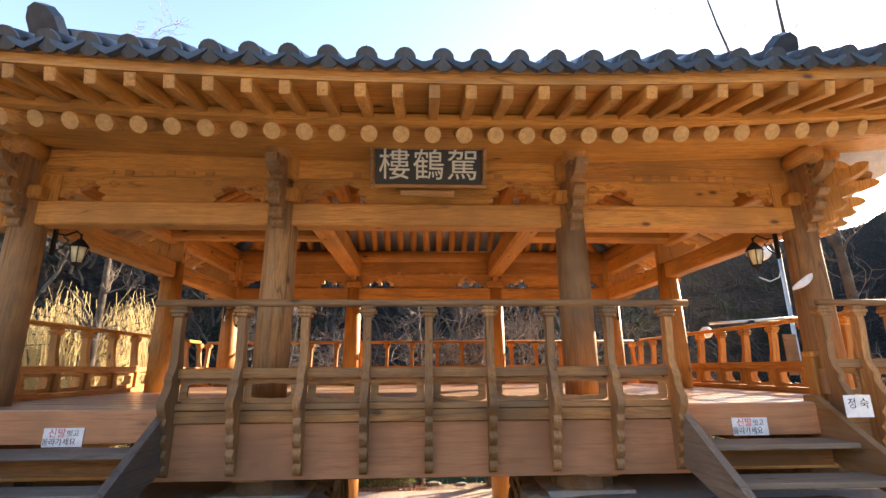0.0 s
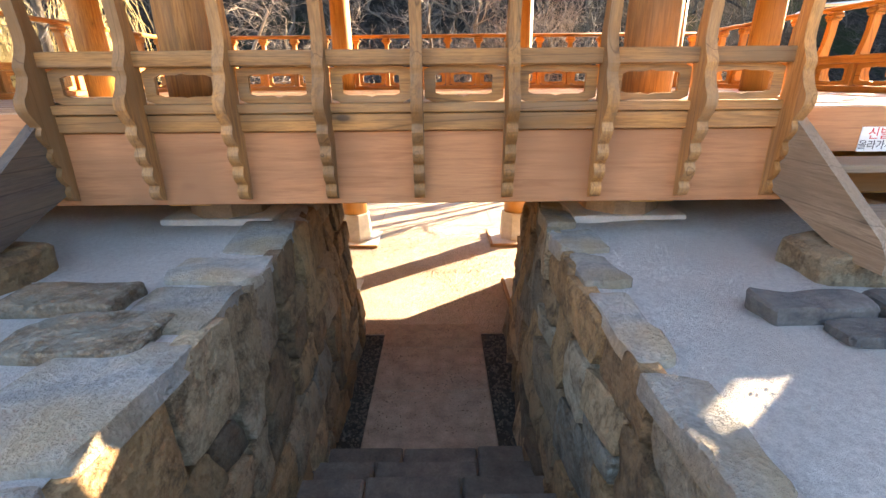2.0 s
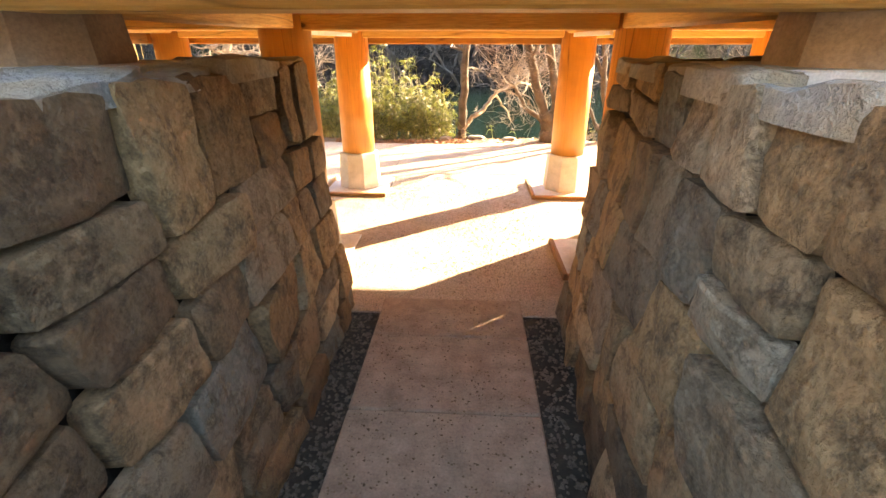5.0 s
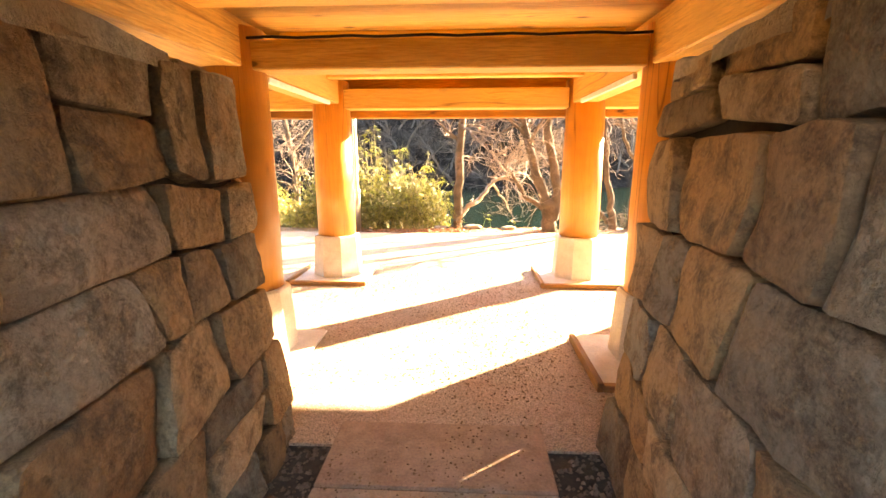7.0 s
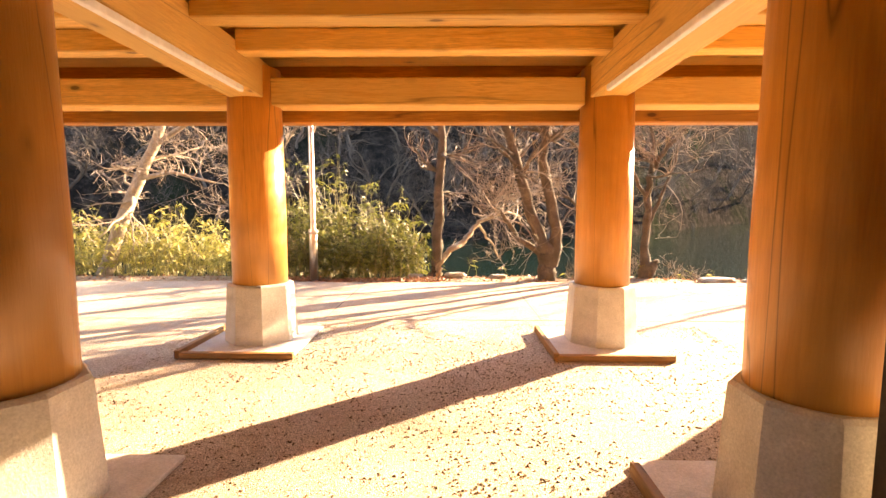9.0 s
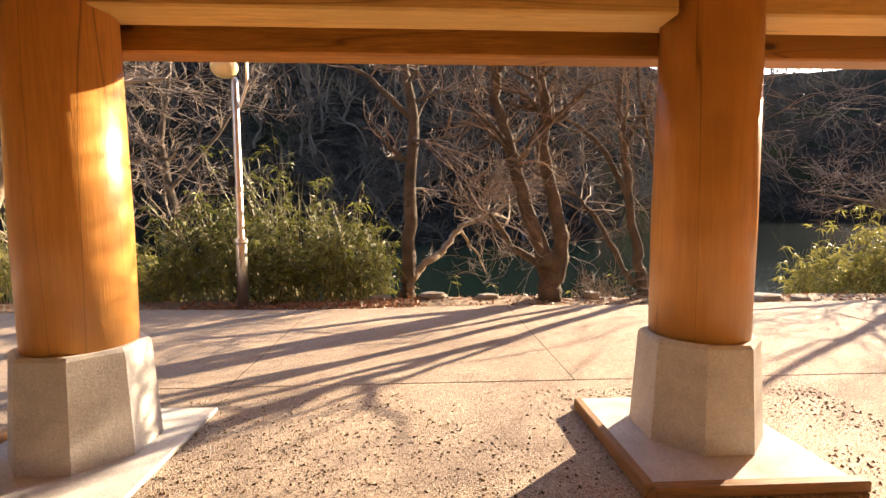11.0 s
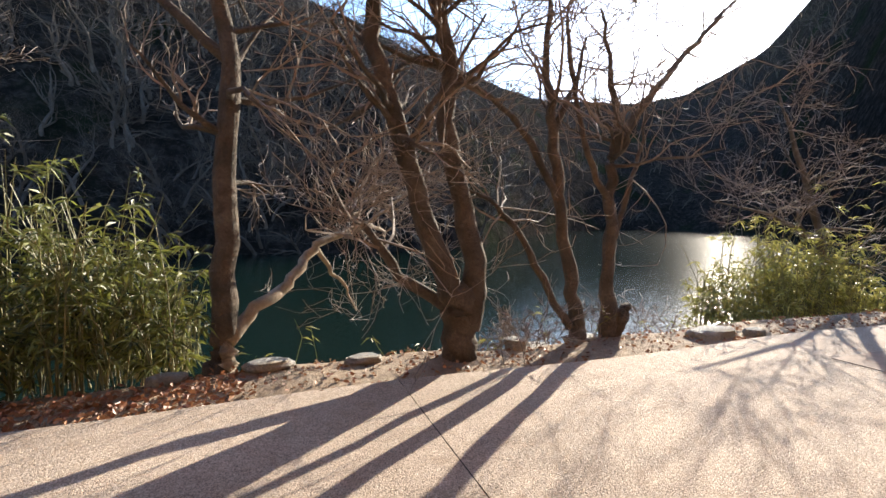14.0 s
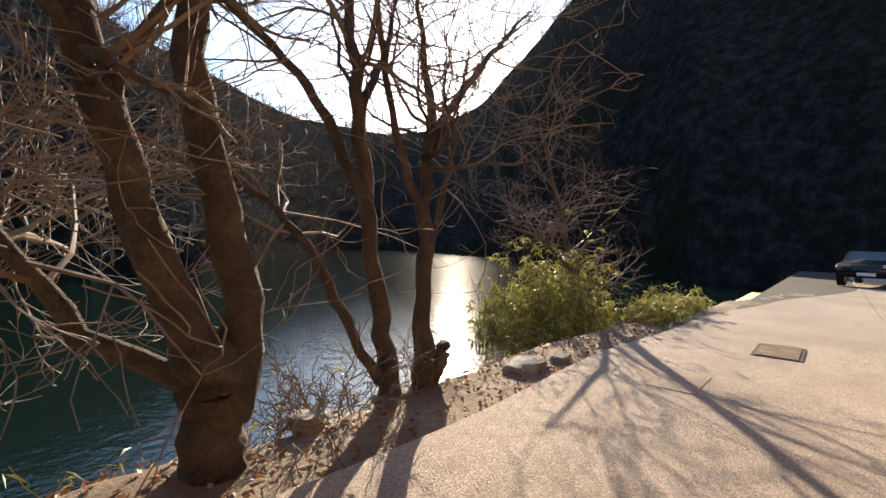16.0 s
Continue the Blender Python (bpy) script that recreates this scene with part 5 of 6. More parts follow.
def bare_tree(name, base, stems, label, seed, material=None, depth=3, kids=4, start=0.45, droop=0.0):
    """stems: polylines of (dx, dy, dz, radius)"""
    rng = random.Random(seed)
    bark, twig = Soup(), Soup()
    for st in stems:
        pts = [Vector(s_[:3]) * 1.11 for s_ in st]
        rad = [s_[3] * 0.9 for s_ in st]
        fine, fr = [], []
        for k in range(len(pts) - 1):
            for u in range(4):
                f = u / 4
                fine.append(pts[k].lerp(pts[k + 1], f) + Vector((rng.gauss(0, 1), rng.gauss(0, 1), 0)) * 0.015)
                fr.append((rad[k] * (1 - f) + rad[k + 1] * f) * rng.uniform(0.93, 1.08))
        fine.append(pts[-1])
        fr.append(rad[-1])
        bark.tube(fine, fr, 10)
        if rad[-1] > 0.05:
            continue
        n = len(fine)
        for k in range(int(n * start), n):
            for _ in range(2 if k < n - 1 else 4):
                if rng.random() < 0.75:
                    ax = Vector((rng.gauss(0, 1), rng.gauss(0, 1), rng.gauss(0.35, 0.45))).normalized()
                    grow(bark, twig, fine[k], ax, rng.uniform(0.7, 1.5), fr[k] * 0.42, depth - 1, rng, droop, 0.75, kids)
    t = thing(name, *base, label, "tree")
    part("trunk", bark.mesh("trunk", material or BARK, True), None, t)
    part("crown", twig.mesh("crown", TWIG), None, t, "many fine bare twigs")
    return t


bare_tree("tree", (-0.1, 15.54, -2.2), [[(0, 0, 0, .16), (0.04, 0.02, 0.35, .12), (0.08, .05, 1.3, .105), (0.14, .1, 2.5, .09), (0.0, .15, 3.4, .06), (-0.1, .2, 5.0, .03)],
                                          [(0.14, .1, 2.5, .06), (-.5, .3, 3.1, .04), (-1.3, .5, 3.6, .02)]], "slender leafless tree with grey-brown bark on the river bank", 3)
bare_tree("fallen_branch", (0.0, 15.5, -2.12), [[(-.02, 0, 0, .085), (-.01, .02, .2, .08), (.18, .19, .44, .07), (.39, .39, .54, .065), (.57, .56, .73, .058), (.72, .70, .93, .052), (1.01, .98, 1.03, .045), (1.32, 1.28, 1.12, .036), (1.6, 1.7, 1.05, .022), (1.75, 2.2, .9, .012)],
                                                  [(.72, .70, .93, .034), (.9, .85, .62, .026), (1.06, .95, .44, .018), (1.16, 1.0, .2, .01)],
                                                  [(1.32, 1.28, 1.12, .026), (1.6, 1.35, 1.3, .018), (1.9, 1.4, 1.55, .01)]], "pale crooked dead branch leaning out over the water", 5, PALEBARK, 3, 4, 0.75)
bare_tree("tree", (2.06, 15.21, -2.2), [[(0, 0, 0, .21), (0, 0, .3, .185), (0.0, 0, .55, .19), (-.12, .02, .72, .13), (-.36, .05, 1.35, .105), (-.50, .1, 2.0, .10), (-.74, .15, 2.7, .085), (-.68, .15, 3.3, .07), (-.85, .2, 4.2, .045), (-.6, .3, 5.2, .02)],
                                        [(0.05, 0, .30, .16), (.15, 0, .72, .14), (.07, .1, 1.35, .115), (-.08, .15, 2.1, .10), (-.05, .15, 2.7, .085), (-.2, .2, 3.3, .07), (.05, .25, 4.1, .05), (.45, .3, 5.1, .02)],
                                        [(-.15, .2, 3.1, .06), (.4, .25, 3.7, .04), (.7, .3, 3.8, .03), (1.3, .4, 4.3, .015)],
                                        [(-.1, .05, .5, .075), (-.5, .2, .75, .06), (-.75, .4, 1.2, .04), (-1.0, .6, 1.4, .02)]],
          "twin-stemmed leafless tree with dark lichened bark", 8, None, 3, 4, 0.5)
bare_tree("tree", (3.60, 15.38, -2.3), [[(0, 0, 0, .13), (-.03, .02, .25, .10), (-.11, .04, .72, .085), (-.22, .06, 1.3, .075), (-.27, .1, 1.86, .068), (-.34, .1, 2.5, .055), (-.38, .15, 2.9, .042), (-.30, .2, 3.5, .03), (-.42, .25, 4.3, .014)],
                                         [(-.14, 0, .27, .05), (-.43, .05, .77, .046), (-.70, .1, 1.26, .038), (-.95, .15, 1.53, .028), (-1.25, .2, 1.65, .014)],
                                         [(-.25, .06, 1.5, .05), (-.55, .12, 2.1, .045), (-.72, .2, 2.35, .038), (-1.15, .25, 2.65, .028), (-1.7, .3, 2.9, .014)],
                                         [(-.30, .1, 2.2, .045), (-.05, .15, 2.7, .034), (-.12, .2, 3.3, .022), (.1, .25, 4.0, .012)]],
          "slim many-stemmed leafless tree at the road edge", 12, None, 3, 3, 0.58)
bare_tree("tree", (3.98, 15.4, -2.3), [[(0, 0, 0, .15), (.02, 0, .28, .115), (-.02, .03, .7, .085), (.03, .05, 1.3, .08), (.08, .1, 1.9, .07), (.14, .1, 2.25, .055), (.06, .15, 2.9, .032), (-.02, .2, 3.5, .016)],
                                         [(.02, .05, .95, .05), (.22, .1, 1.45, .042), (.45, .15, 1.9, .03), (.62, .2, 2.5, .016)],
                                         [(.13, .1, 2.1, .055), (.5, .15, 2.55, .048), (.95, .2, 3.0, .04), (1.5, .3, 3.5, .028), (2.2, .4, 4.1, .014)],
                                         [(.05, .05, 1.5, .045), (-.25, .1, 2.0, .038), (-.35, .15, 2.6, .03), (-.2, .2, 3.2, .016)],
                                         [(.06, -.03, .12, .07), (.13, -.06, .34, .085), (.15, -.07, .46, .075)]],
          "leafless forked tree with a cut stump at its foot", 17, None, 3, 3, 0.58)
bare_tree("tree", (-7.01, 15.86, -2.2), [[(0, 0, 0, .17), (.5, 0, 1.2, .13), (1.1, 0, 2.4, .10), (1.6, 0, 3.6, .06), (2.2, -.1, 4.6, .03)],
                                        [(.8, 0, 1.8, .06), (1.5, -.2, 1.9, .04), (2.4, -.4, 1.7, .02)], [(1.1, 0, 2.4, .07), (2.0, -.1, 2.9, .04), (3.1, -.2, 3.0, .02)]],
          "leaning pale-barked leafless tree", 23, PALEBARK, 3, 5, 0.35, 0.15)


def willow(x, y, z, h, seed):
    rng = random.Random(seed)
    bark, twig = Soup(), Soup()
    t = thing("willow_tree", x, y, z, "tall bare willow with golden drooping twigs", "tree", "willows")
    p = Vector((0, 0, 0))
    pts = [Vector((0, 0, 0)), Vector((.1, 0, h * .25)), Vector((-.1, .1, h * .5)), Vector((.1, .1, h * .8))]
    bark.tube(pts, [.24, .19, .15, .07], 9)
    for k in range(46):
        f = rng.uniform(0.3, 1)
        b0 = pts[1].lerp(pts[3], f)
        a = rng.uniform(0, 6.28)
        out = rng.uniform(0.8, 2.2)
        e = b0 + Vector((math.cos(a) * out, math.sin(a) * out, rng.uniform(0.4, 1.6)))
        m = b0.lerp(e, 0.5) + Vector((0, 0, 0.3))
        bark.tube([b0, m, e], [.05, .035, .015], 5)
        for u in range(30):
            q = m.lerp(e, rng.uniform(-0.3, 1.1)) + Vector((rng.gauss(0, .25), rng.gauss(0, .25), rng.gauss(0, .1)))
            L = rng.uniform(1.0, 2.8)
            s1 = Vector((rng.gauss(0, .16), rng.gauss(0, .16), 0))
            twig.tube([q, q + s1 + Vector((0, 0, -L * .3)), q + s1 * 1.6 + Vector((0, 0, -L))], [.008, .006, .003], 3)
    part("trunk", bark.mesh("trunk", BARK, True), None, t)
    part("crown", twig.mesh("crown", WILLOW), None, t, "golden hanging twigs")


willow(-10.3, 14.9, -2.2, 5.8, 31)
willow(-12.2, 15.3, -2.3, 5.6, 32)
willow(-14.5, 12.2, LOW, 5.0, 34)
bare_tree("tree", (-5.13, 18.63, -2.9), [[(0, 0, 0, .13), (.1, 0, 1.6, .10), (-.2, .1, 3.2, .07), (.1, .2, 5.4, .02)], [(-.1, 0, 2.2, .06), (.8, .3, 3.4, .04), (1.6, .4, 4.6, .02)]], "leafless brown tree on the river bank", 41, None, 3, 5, 0.3)
bare_tree("tree", (9.97, 16.85, -2.6), [[(0, 0, 0, .11), (.1, 0, 1.2, .09), (-.3, .1, 2.4, .06), (-.9, .2, 3.8, .02)], [(0, 0, 1.2, .05), (-1.0, .1, 1.7, .035), (-2.2, .2, 1.9, .015)]], "leafless brown tree on the river bank", 47, None, 3, 6, 0.3, 0.1)
bare_tree("tree", (7.64, 3.2, 0), [[(0, 0, 0, .12), (.1, 0, 2.5, .09), (.2, .1, 5, .06), (.3, .2, 9, .015)], [(.1, 0, 2.2, .05), (-.5, .1, 4.0, .04), (-.8, .2, 6.5, .015)], [(.1, 0, 2.6, .05), (.6, .1, 4.5, .04), (1.2, .2, 7.5, .015)]], "tall leafless tree beside the pavilion", 51, None, 3, 5, 0.3)
bare_tree("tree", (8.6, 9.0, LOW), [[(0, 0, 0, .14), (.1, 0, 4, .11), (0, .1, 8, .07), (.1, .2, 12, .02)], [(.1, 0, 5, .07), (-1, .1, 8, .05), (-1.6, .1, 11, .02)]], "tall leafless tree rising behind the roof", 52, None, 3, 5, 0.3)
bare_tree("tree", (-9.46, 13.8, -2.1), [[(0, 0, 0, .14), (.1, 0, 4, .11), (0, .1, 8, .07), (.1, .2, 13, .02)]], "tall leafless tree rising behind the roof", 53, None, 3, 5, 0.3)

# far woods on the slopes
rng = random.Random(77)
kinds = []
for k in range(6):
    s_ = Soup()
    r2 = random.Random(100 + k)
    grow(s_, s_, Vector((0, 0, 0)), Vector((0, 0, 1)), r2.uniform(2.6, 4.0), 0.10, 3, r2, 0.0, 0.7, 5)
    kinds.append(s_)
kinds_small = []
for k in range(6):
    s_ = Soup()
    r2 = random.Random(200 + k)
    grow(s_, s_, Vector((0, 0, 0)), Vector((0, 0, 1)), r2.uniform(2.6, 4.0), 0.09, 2, r2, 0.0, 0.7, 6)
    kinds_small.append(s_)
woods = Soup()
def plant(az, f, sc):
    src = kinds[rng.randrange(6)]
    p = hill_pt(az, f)
    a = rng.uniform(0, 6.28)
    c, sn = math.cos(a) * sc, math.sin(a) * sc
    b = len(woods.v)
    woods.v += [Vector((p.x + v.x * c - v.y * sn, p.y + v.x * sn + v.y * c, p.z - 0.3 + v.z * sc)) for v in src.v]
    woods.f += [tuple(b + i for i in f2) for f2 in src.f]
for k in range(130):
    plant(rng.uniform(-55, 52), rng.uniform(0.0, 0.08), rng.uniform(0.9, 1.5))
kinds = kinds_small
for k in range(900):
    az = rng.uniform(-25, 85)
    f = rng.uniform(0.55, 1.0) if k % 3 else rng.uniform(0.95, 1.0)
    plant(az, f, rng.uniform(0.45, 0.9) * max(1.3, terp(az, FOOT_R) / 34))
for k in range(500):
    plant(rng.uniform(-50, 60), rng.uniform(0.08, 0.55), rng.uniform(1.3, 2.2))
wo = part("far_woods", woods.mesh("far_woods", FARTWIG), None)
tagged(wo, "bare brown woods along the far river bank", "woods", "", "stuff")


def bamboo(x0, x1, y0, y1, z, hgt, n, leaves, mat_, label, seed, wild=0.0):
    rng = random.Random(seed)
    cul, lv = Soup(), Soup()
    cx, cy = (x0 + x1) / 2, (y0 + y1) / 2
    t = thing("bamboo_bush", cx, cy, z, label, "bush", "bamboo thickets")
    for k in range(n):
        u, v = rng.uniform(-1, 1), rng.uniform(-1, 1)
        x, y = u * (x1 - x0) / 2, v * (y1 - y0) / 2
        env = (1 - 0.55 * abs(u) ** 2.5) * (0.8 + 0.6 * noise.noise(Vector((x * 1.3 + seed, y, 0))))
        h = hgt * env * rng.uniform(0.55, 1.08)
        if rng.random() < wild:
            h *= 1.5
        lean = Vector((rng.gauss(0, .16), rng.gauss(-0.06, .16), 0)) * h
        p0 = Vector((x, y, -0.1))
        p1 = p0 + lean * 0.35 + Vector((0, 0, h * 0.6))
        p2 = p0 + lean * 1.15 + Vector((0, 0, h))
        cul.tube([p0, p1, p2], [0.008, 0.006, 0.003], 4)
        for q in range(max(2, leaves // 4)):
            f = rng.uniform(0.2, 1.0)
            pt = (p0.lerp(p1, f / 0.6) if f < 0.6 else p1.lerp(p2, (f - 0.6) / 0.4))
            d = Vector((rng.gauss(0, 1), rng.gauss(-0.15, 1), rng.gauss(0.35, 0.4))).normalized()
            tip = pt + d * rng.uniform(0.06, 0.26)
            cul.tube([pt, tip], [0.003, 0.002], 3)
            for w in range(8):
                d2 = (d * 0.7 + Vector((rng.gauss(0, .7), rng.gauss(0, .7), rng.gauss(-.35, .4)))).normalized()
                lv.leaf(tip - d * rng.uniform(0, 0.08), d2, rng.uniform(0.09, 0.19), rng.uniform(0.016, 0.030), rng)
    part("stalk_mass", cul.mesh("stalk_mass", CULM), None, t)
    part("foliage", lv.mesh("foliage", mat_), None, t)


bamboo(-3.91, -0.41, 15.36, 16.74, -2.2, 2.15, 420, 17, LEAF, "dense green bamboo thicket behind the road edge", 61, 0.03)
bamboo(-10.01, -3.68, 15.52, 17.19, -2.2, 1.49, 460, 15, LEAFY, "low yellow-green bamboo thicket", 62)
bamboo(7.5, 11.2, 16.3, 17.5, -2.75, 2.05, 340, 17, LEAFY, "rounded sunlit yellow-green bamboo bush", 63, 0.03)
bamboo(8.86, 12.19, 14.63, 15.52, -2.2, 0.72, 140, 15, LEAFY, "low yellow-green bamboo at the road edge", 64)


def sprays(x0, x1, y0, y1, n, seed):
    rng = random.Random(seed)
    lv = Soup()
    for k in range(n):
        x, y = rng.uniform(x0, x1), rng.uniform(y0, y1)
        p = Vector((x, y, bank_z(x, y)))
        h = rng.uniform(0.12, 0.5)
        d = Vector((rng.gauss(0, .4), rng.gauss(0, .4), 1)).normalized()
        lv.tube([p, p + d * h * .6, p + d * h + Vector((rng.gauss(0, .06), rng.gauss(0, .06), 0))], [.004, .003, .002], 3)
        for q in range(rng.randint(2, 6)):
            d2 = Vector((rng.gauss(0, 1), rng.gauss(0, 1), rng.gauss(.1, .4))).normalized()
            lv.leaf(p + d * h * rng.uniform(.5, 1), d2, rng.uniform(.08, .16), .018, rng)
    tagged(part("bank_plants", lv.mesh("bank_plants", LEAFY), None), "thin scattered bamboo shoots on the bank", "plants", "", "stuff")


sprays(-0.3, 5.6, 15.3, 16.9, 70, 71)
# dead twigs and leaf litter
rng = random.Random(81)
bl, bt = Soup(), Soup()
for k in range(2600):
    x = rng.uniform(-8, 9)
    y = edge_y(x) + rng.uniform(-0.05, 0.9) * (1 if rng.random() < .8 else 1.6)
    p = Vector((x, y, bank_z(x, y) + 0.015))
    d = Vector((rng.gauss(0, 1), rng.gauss(0, 1), rng.gauss(.1, .3))).normalized()
    bl.leaf(p, d, rng.uniform(.03, .07), rng.uniform(.02, .04), rng)
for k in range(1500):
    x = rng.uniform(-3.2, 0.1)
    y = edge_y(x) + abs(rng.gauss(0.3, 0.22))
    d = Vector((rng.gauss(0, 1), rng.gauss(0, 1), rng.gauss(.2, .35))).normalized()
    bl.leaf(Vector((x, y, bank_z(x, y) + 0.02)), d, rng.uniform(.04, .09), rng.uniform(.02, .045), rng)
tagged(part("leaf_litter", bl.mesh("leaf_litter", LITTER), None), "reddish-brown dead leaves along the road edge", "leaves", "", "stuff")
for k in range(48):
    x = rng.gauss(2.95, 0.28) if k % 3 else rng.uniform(2.6, 5.6)
    y = edge_y(x) + rng.uniform(0.7, 1.3)
    grow(bt, bt, Vector((x, y, bank_z(x, y))), Vector((rng.gauss(0, .6), rng.gauss(0.2, .6), 1)), rng.uniform(.2, .5), .006, 2, rng, 0.1, 0.7, 4)
tagged(part("brush", bt.mesh("brush", TWIG), None), "dry leafless brush at the water's edge", "brush", "", "stuff")

# edge rocks
def rock(x, y, z, w, d, h, seed, label, mat_=None):
    bm = bmesh.new()
    bmesh.ops.create_icosphere(bm, subdivisions=3, radius=1)
    for v in bm.verts:
        n = noise.noise(v.co * 1.7 + Vector((seed, 0, 0))) * 0.28 + noise.noise(v.co * 4 + Vector((0, seed, 0))) * 0.08
        c = v.co * (1 + n)
        v.co = Vector((c.x * w / 2, c.y * d / 2, max(-0.4, min(0.55, c.z)) * h))
    ob = part("rock", bm, mat_ or STONE)
    ob.location = (x, y, z)
    return tagged(ob, label, "rock", "edge rocks")


for k, (x, y, w, d, h) in enumerate(((3.03, 15.47, .55, .35, .16), (2.76, 15.36, .26, .22, .15), (5.2, 15.06, .75, .35, .13), (5.7, 14.91, .3, .2, .1), (0.31, 15.36, .42, .24, .08), (1.15, 15.3, .34, .2, .07), (-0.46, 15.3, .3, .2, .08), (3.64, 15.41, .4, .3, .12))):
    rock(x, y, bank_z(x, y) + 0.03, w, d, h, k * 3.1, "pale rough rock at the road edge", CAPSTONE)
for k, (x, y, w, d, h) in enumerate(((1.95, 3.53, .52, .22, .13), (2.5, 3.52, .5, .22, .13), (3.02, 3.5, .5, .24, .13), (2.2, 3.3, .6, .2, .05), (2.9, 3.28, .5, .2, .05))):
    rough_block("edging_stone", x, y, 0.03, w, d, h, 40 + k * 2.3, "dark rough-hewn stone block set in the grit", DARKSTONE)
for k, (x, y, w, d, h) in enumerate(((-1.80, 3.72, .62, .3, .14), (-1.45, 3.35, .62, .36, .10), (-2.45, 3.55, .62, .32, .12), (-2.25, 3.12, .8, .3, .08), (-3.1, 3.6, .6, .4, .14), (-3.0, 3.1, .6, .35, .08))):
    rough_block("edging_stone", x, y, 0.01, w, d, h, 60 + k * 2.3, "rough field stone set in the terrace grit", STONE)
ps = Soup()
rng = random.Random(97)
for k in range(2600):
    sx = rng.choice((-1, 1))
    x, y = sx * (1.15 + abs(rng.gauss(0, 1.0))), rng.uniform(0.6, 5.0)
    r = rng.uniform(0.004, 0.011) * (1.8 if rng.random() < 0.04 else 1)
    c = Vector((x, y, gz(x, y)))
    b = len(ps.v)
    a0 = rng.uniform(0, 6.28)
    ps.v += [c + Vector((math.cos(a0 + q * 1.57) * r * rng.uniform(.7, 1.3), math.sin(a0 + q * 1.57) * r, 0)) for q in range(4)] + [c + Vector((0, 0, r * 0.8))]
    ps.f += [(b, b + 1, b + 4), (b + 1, b + 2, b + 4), (b + 2, b + 3, b + 4), (b + 3, b, b + 4)]
tagged(part("loose_grit", ps.mesh("loose_grit", GRIT), None), "loose grey grit grains on the terrace", "gravel", "", "stuff")

# ---- street lamp, grate, car ----
def street_lamp(x, y, z):
    l = thing("street_lamp", x, y, z, "steel street lamp with a cream globe and curved neck", "lamp")
    part("pole", lathe([(.075, 0), (.075, .95), (.06, .97), (.05, 1.0), (.045, 3.1), (.03, 3.15)], 16), STEEL, l, "", True)
    part("collar", lathe([(.085, .90), (.095, .93), (.085, .98)], 16), STEEL, l)
    part("band", lathe([(.052, 1.62), (.055, 1.63), (.055, 1.70), (.052, 1.71)], 12), STEEL, l)
    part("switch_box", box(-.13, -.05, -.04, .04, 1.68, 1.84, .008), IRON, l)
    s_ = Soup()
    pts = [Vector((.05, 0, 2.75)), Vector((.16, 0, 3.05)), Vector((.17, 0, 3.38)), Vector((.08, 0, 3.62)), Vector((-.04, 0, 3.68)), Vector((-.13, 0, 3.58)), Vector((-.15, 0, 3.4))]
    s_.tube(pts, [.02] * 7, 8)
    part("neck", s_.mesh("neck", STEEL, True), None, l)
    bm = bmesh.new()
    bmesh.ops.create_uvsphere(bm, u_segments=20, v_segments=12, radius=.17, matrix=Matrix.Translation((-.13, 0, 3.28)) @ Matrix.Diagonal((1.05, 1, .85, 1)))
    part("globe", bm, GLOBE, l, "cream glass globe", True)
    part("cap", lathe([(.13, 3.36), (.08, 3.43), (.03, 3.45)], 14, None), STEEL, l).location = (-.13, 0, 0)


street_lamp(-2.34, 15.0, -2.17)
g = thing("drain_grate", 7.95, 13.1, LOW + 0.004, "rusty iron drain grate set in the road", "grate")
part("frame", box(-.45, .45, -.25, .25, 0, .006, .002), MORTAR, g)
for k in range(14):
    part("bar", box(-.41 + k * .062, -.375 + k * .062, -.21, .21, .006, .016, .002), SLAB, g)
tagged(part("road_patch", box(5.35, 6.1, 13.5, 13.9, LOW + .001, LOW + .005, .001), SLAB), "darker repair patch in the concrete", "patch", "", "structure")


def car(x, y, z, yaw):
    c = thing("car", 0, 0, 0, "black parked car with lit-up windscreen at the bend", "car")
    prof = [(-2.1, .35), (-2.1, .75), (-1.9, .84), (-1.1, .92), (-.5, 1.26), (.8, 1.28), (1.5, .96), (2.1, .88), (2.15, .4)]
    bm = extrude_profile(prof, 1.7, 'y')
    bmesh.ops.bevel(bm, geom=bm.edges[:], offset=.06, segments=2, affect='EDGES')
    part("body", bm, CARP, c, "", True)
    bm = extrude_profile([(-1.04, .95), (-.52, 1.25), (-.48, 1.25), (-.98, .95)], 1.4, 'y')
    part("windscreen", moved(bm, Matrix.Translation((-.03, 0, .01))), GLASS, c, "glinting windscreen")
    for sy in (-.6, .6):
        part("headlight", box(-2.14, -2.05, sy - .18, sy + .18, .70, .82, .02), STEEL, c, "clear headlight")
    part("number_plate", box(-2.135, -2.10, -.25, .25, .42, .53, .004), SIGNW, c, "white number plate")
    for sx in (-1.35, 1.35):
        for sy in (-.8, .8):
            w = part("wheel", cyl((sx, sy - .1, .32), (sx, sy + .1, .32), .32, None, 20), RUBBER, c)
            part("rim", cyl((sx, sy - .11, .32), (sx, sy + .11, .32), .2, None, 14), STEEL, w)
    c.matrix_basis = pose(x, y, z, 0, 0, yaw)


car(24.6, 11.3, LOW, -12)

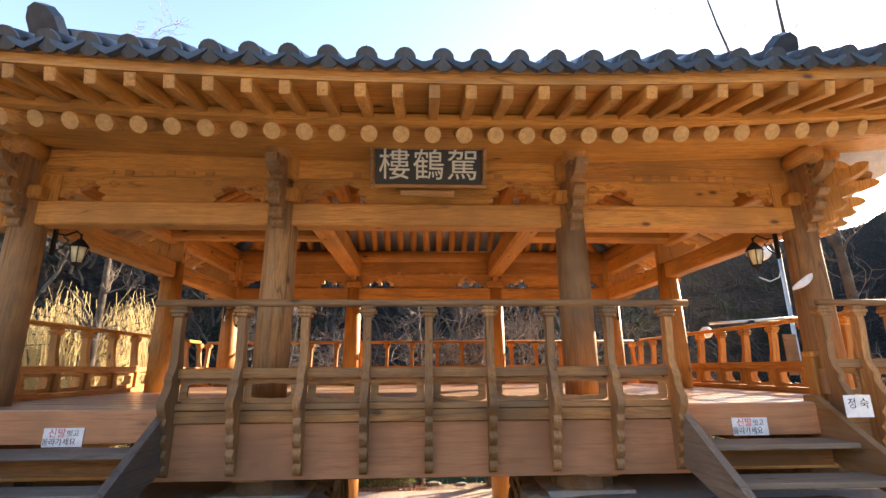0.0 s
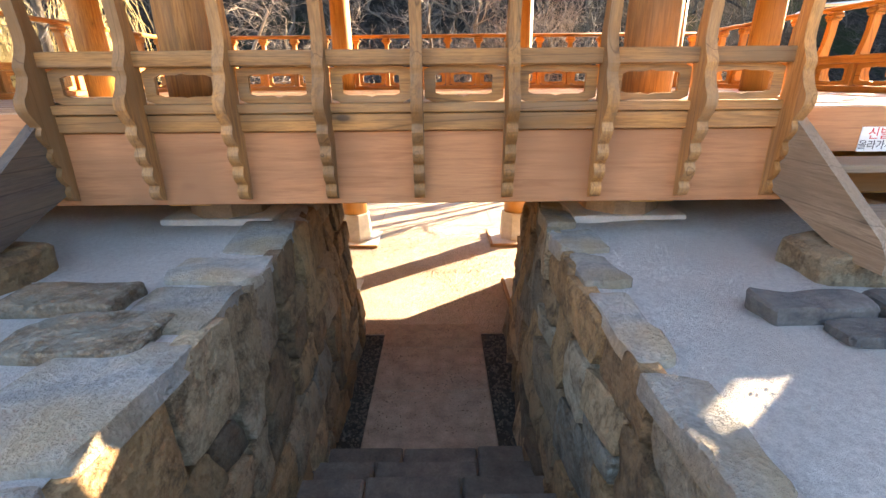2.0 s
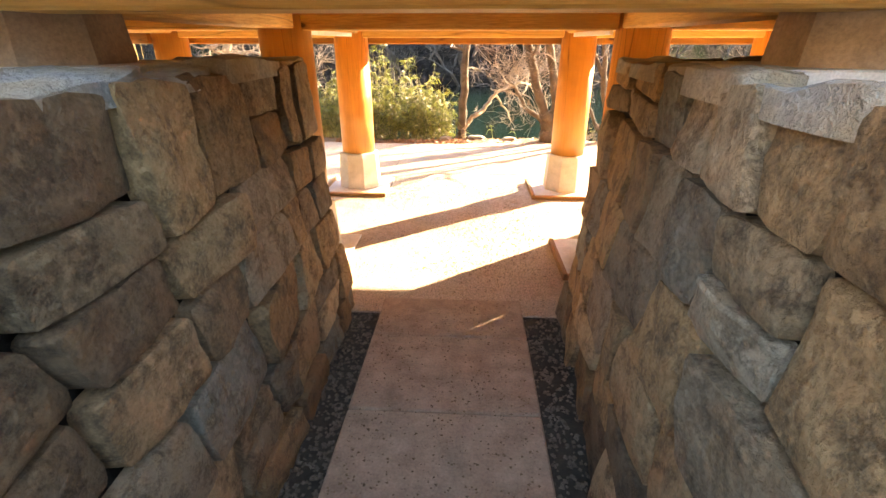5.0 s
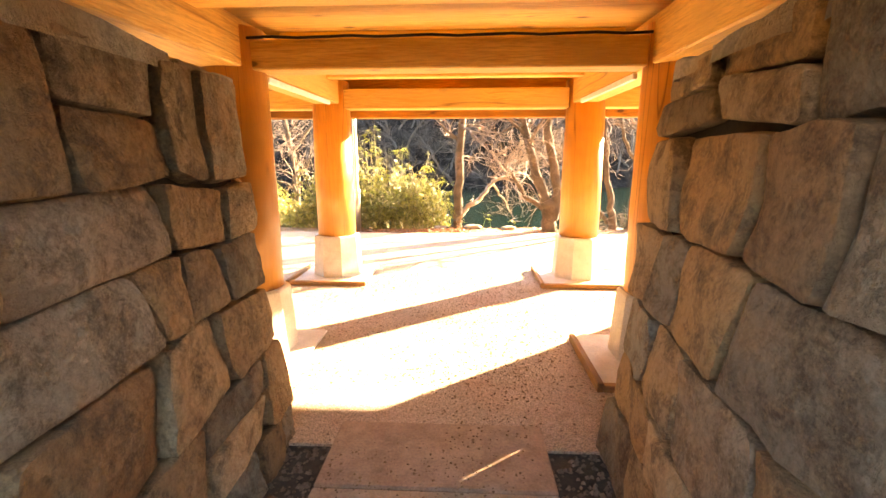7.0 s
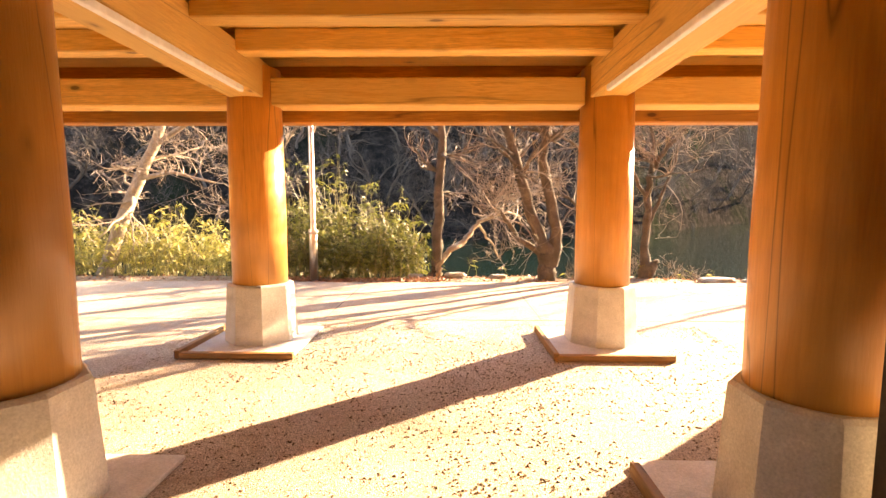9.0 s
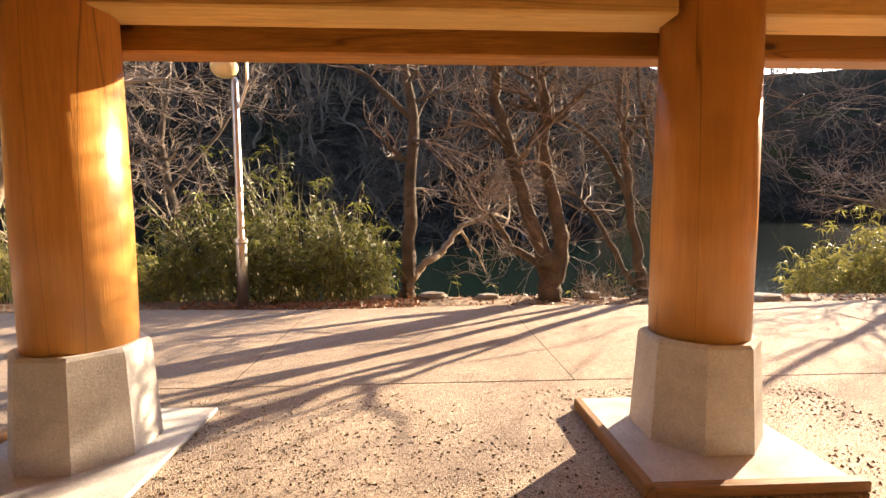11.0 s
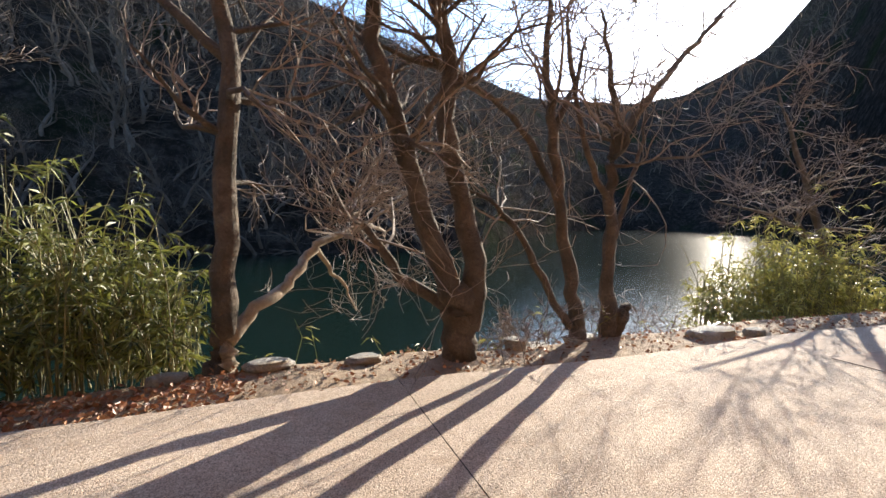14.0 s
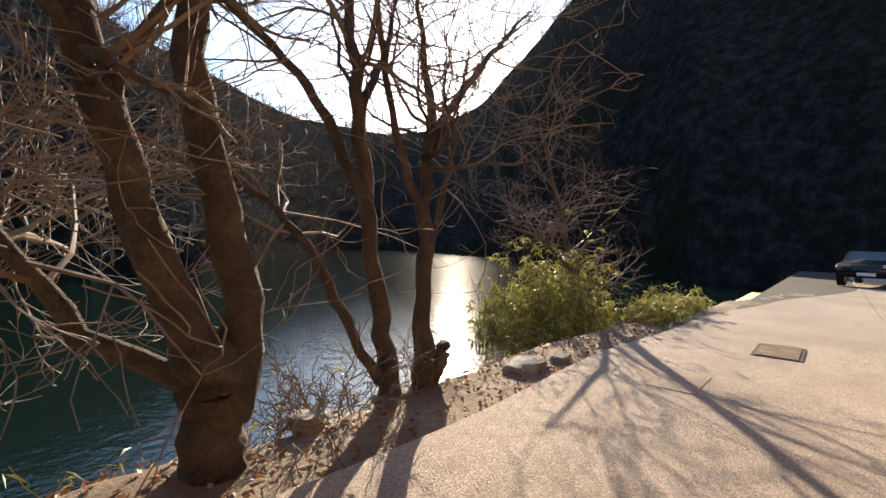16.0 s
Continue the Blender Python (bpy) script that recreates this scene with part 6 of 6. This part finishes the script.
rng = random.Random(91)
ch = Soup()
for k in range(42000):
    x, y = rng.uniform(-2.6, 3.0), rng.uniform(5.1, 11.7)
    if y < 7.2 and abs(x) > 0.6:
        continue
    if noise.noise(Vector((x * 0.8, y * 0.8, 3))) + 0.5 * noise.noise(Vector((x * 2.6, y * 2.6, 8))) < rng.uniform(-0.5, 0.5):
        continue
    z = LOW + (0.013 if y < 7.24 else (-0.001 if y < 11.87 else 0.001))
    r = 0.003 + 0.010 * rng.random() ** 2
    b = len(ch.v)
    a0 = rng.uniform(0, 6.28)
    ch.v += [Vector((x + math.cos(a0 + q * 2.1) * r * rng.uniform(.6, 1.3), y + math.sin(a0 + q * 2.1) * r, z)) for q in range(3)] + [Vector((x, y, z + r * 0.7))]
    ch.f += [(b, b + 1, b + 3), (b + 1, b + 2, b + 3), (b + 2, b, b + 3)]
tagged(part("grit_chips", ch.mesh("grit_chips", CHIP), None), "small brown chips and leaf bits on the concrete", "debris", "", "stuff")


def park_lamp(x, y, z):
    l = thing("park_lamp", x, y, z, "steel park lamp with a white globe on a curled neck", "lamp")
    part("pole", lathe([(.07, 0), (.06, 1.0), (.05, 1.05), (.045, 6.2)], 14), STEEL, l, "", True)
    so = Soup()
    so.tube([Vector((.0, 0, 5.5)), Vector((.02, 0, 5.9)), Vector((-.1, 0, 6.3)), Vector((-.35, 0, 6.45)), Vector((-.5, 0, 6.35))], [.022] * 5, 7)
    so.tube([Vector((.0, 0, 5.7)), Vector((-.1, 0, 5.45)), Vector((-.35, 0, 5.35)), Vector((-.6, 0, 5.45))], [.015] * 4, 6)
    part("neck", so.mesh("neck", STEEL, True), None, l)
    bm = bmesh.new()
    bmesh.ops.create_uvsphere(bm, u_segments=20, v_segments=12, radius=.24, matrix=Matrix.Translation((-.5, 0, 6.05)) @ Matrix.Diagonal((1.1, 1, .85, 1)))
    part("globe", bm, SIGNW, l, "white glass globe", True)


park_lamp(8.55, 10.5, LOW)
u = thing("utility_post", 8.9, 10.4, LOW, "steel utility post with a wooden board and a side pipe", "post")
part("post", cyl((0, 0, 0), (0, 0, 5.0), .08, None, 12), STEEL, u, "", True)
part("board", box(-.75, -.45, -.06, -.02, 3.2, 4.1, .01), OX, u, "weathered wooden board")
part("pipe", cyl((-2.4, 0, 4.35), (0, 0, 4.5), .03, None, 8), STEEL, u, "", True)
part("joint", cyl((-1.5, 0, 4.38), (-1.35, 0, 4.39), .05, None, 8), IRON, u)
bm = bmesh.new()
bmesh.ops.create_uvsphere(bm, u_segments=12, v_segments=8, radius=.13, matrix=Matrix.Translation((-2.5, 0, 4.15)))
part("float", bm, SIGNW, u, "white plastic float", True)
fl = Soup()
for k in range(7):
    a = k / 6
    for v in (-1, 1):
        fl.v.append(Vector((a * 0.26, -0.05 * math.sin(a * 3), 0.16 * a + v * 0.05 * math.sin(0.4 + a * 2.3))))
        fl.v.append(Vector((a * 0.26, -0.05 * math.sin(a * 3) + 0.006, 0.16 * a + v * 0.05 * math.sin(0.4 + a * 2.3))))
for k in range(6):
    b = k * 4
    fl.f += [(b, b + 4, b + 6, b + 2), (b + 1, b + 3, b + 7, b + 5), (b, b + 1, b + 5, b + 4), (b + 2, b + 6, b + 7, b + 3)]
ob = part("paper_flap", fl.mesh("paper_flap", SIGNW, True), None)
ob.location = (4.12, 4.99, 2.12)
tagged(ob, "torn white paper flap stuck on a post", "paper")
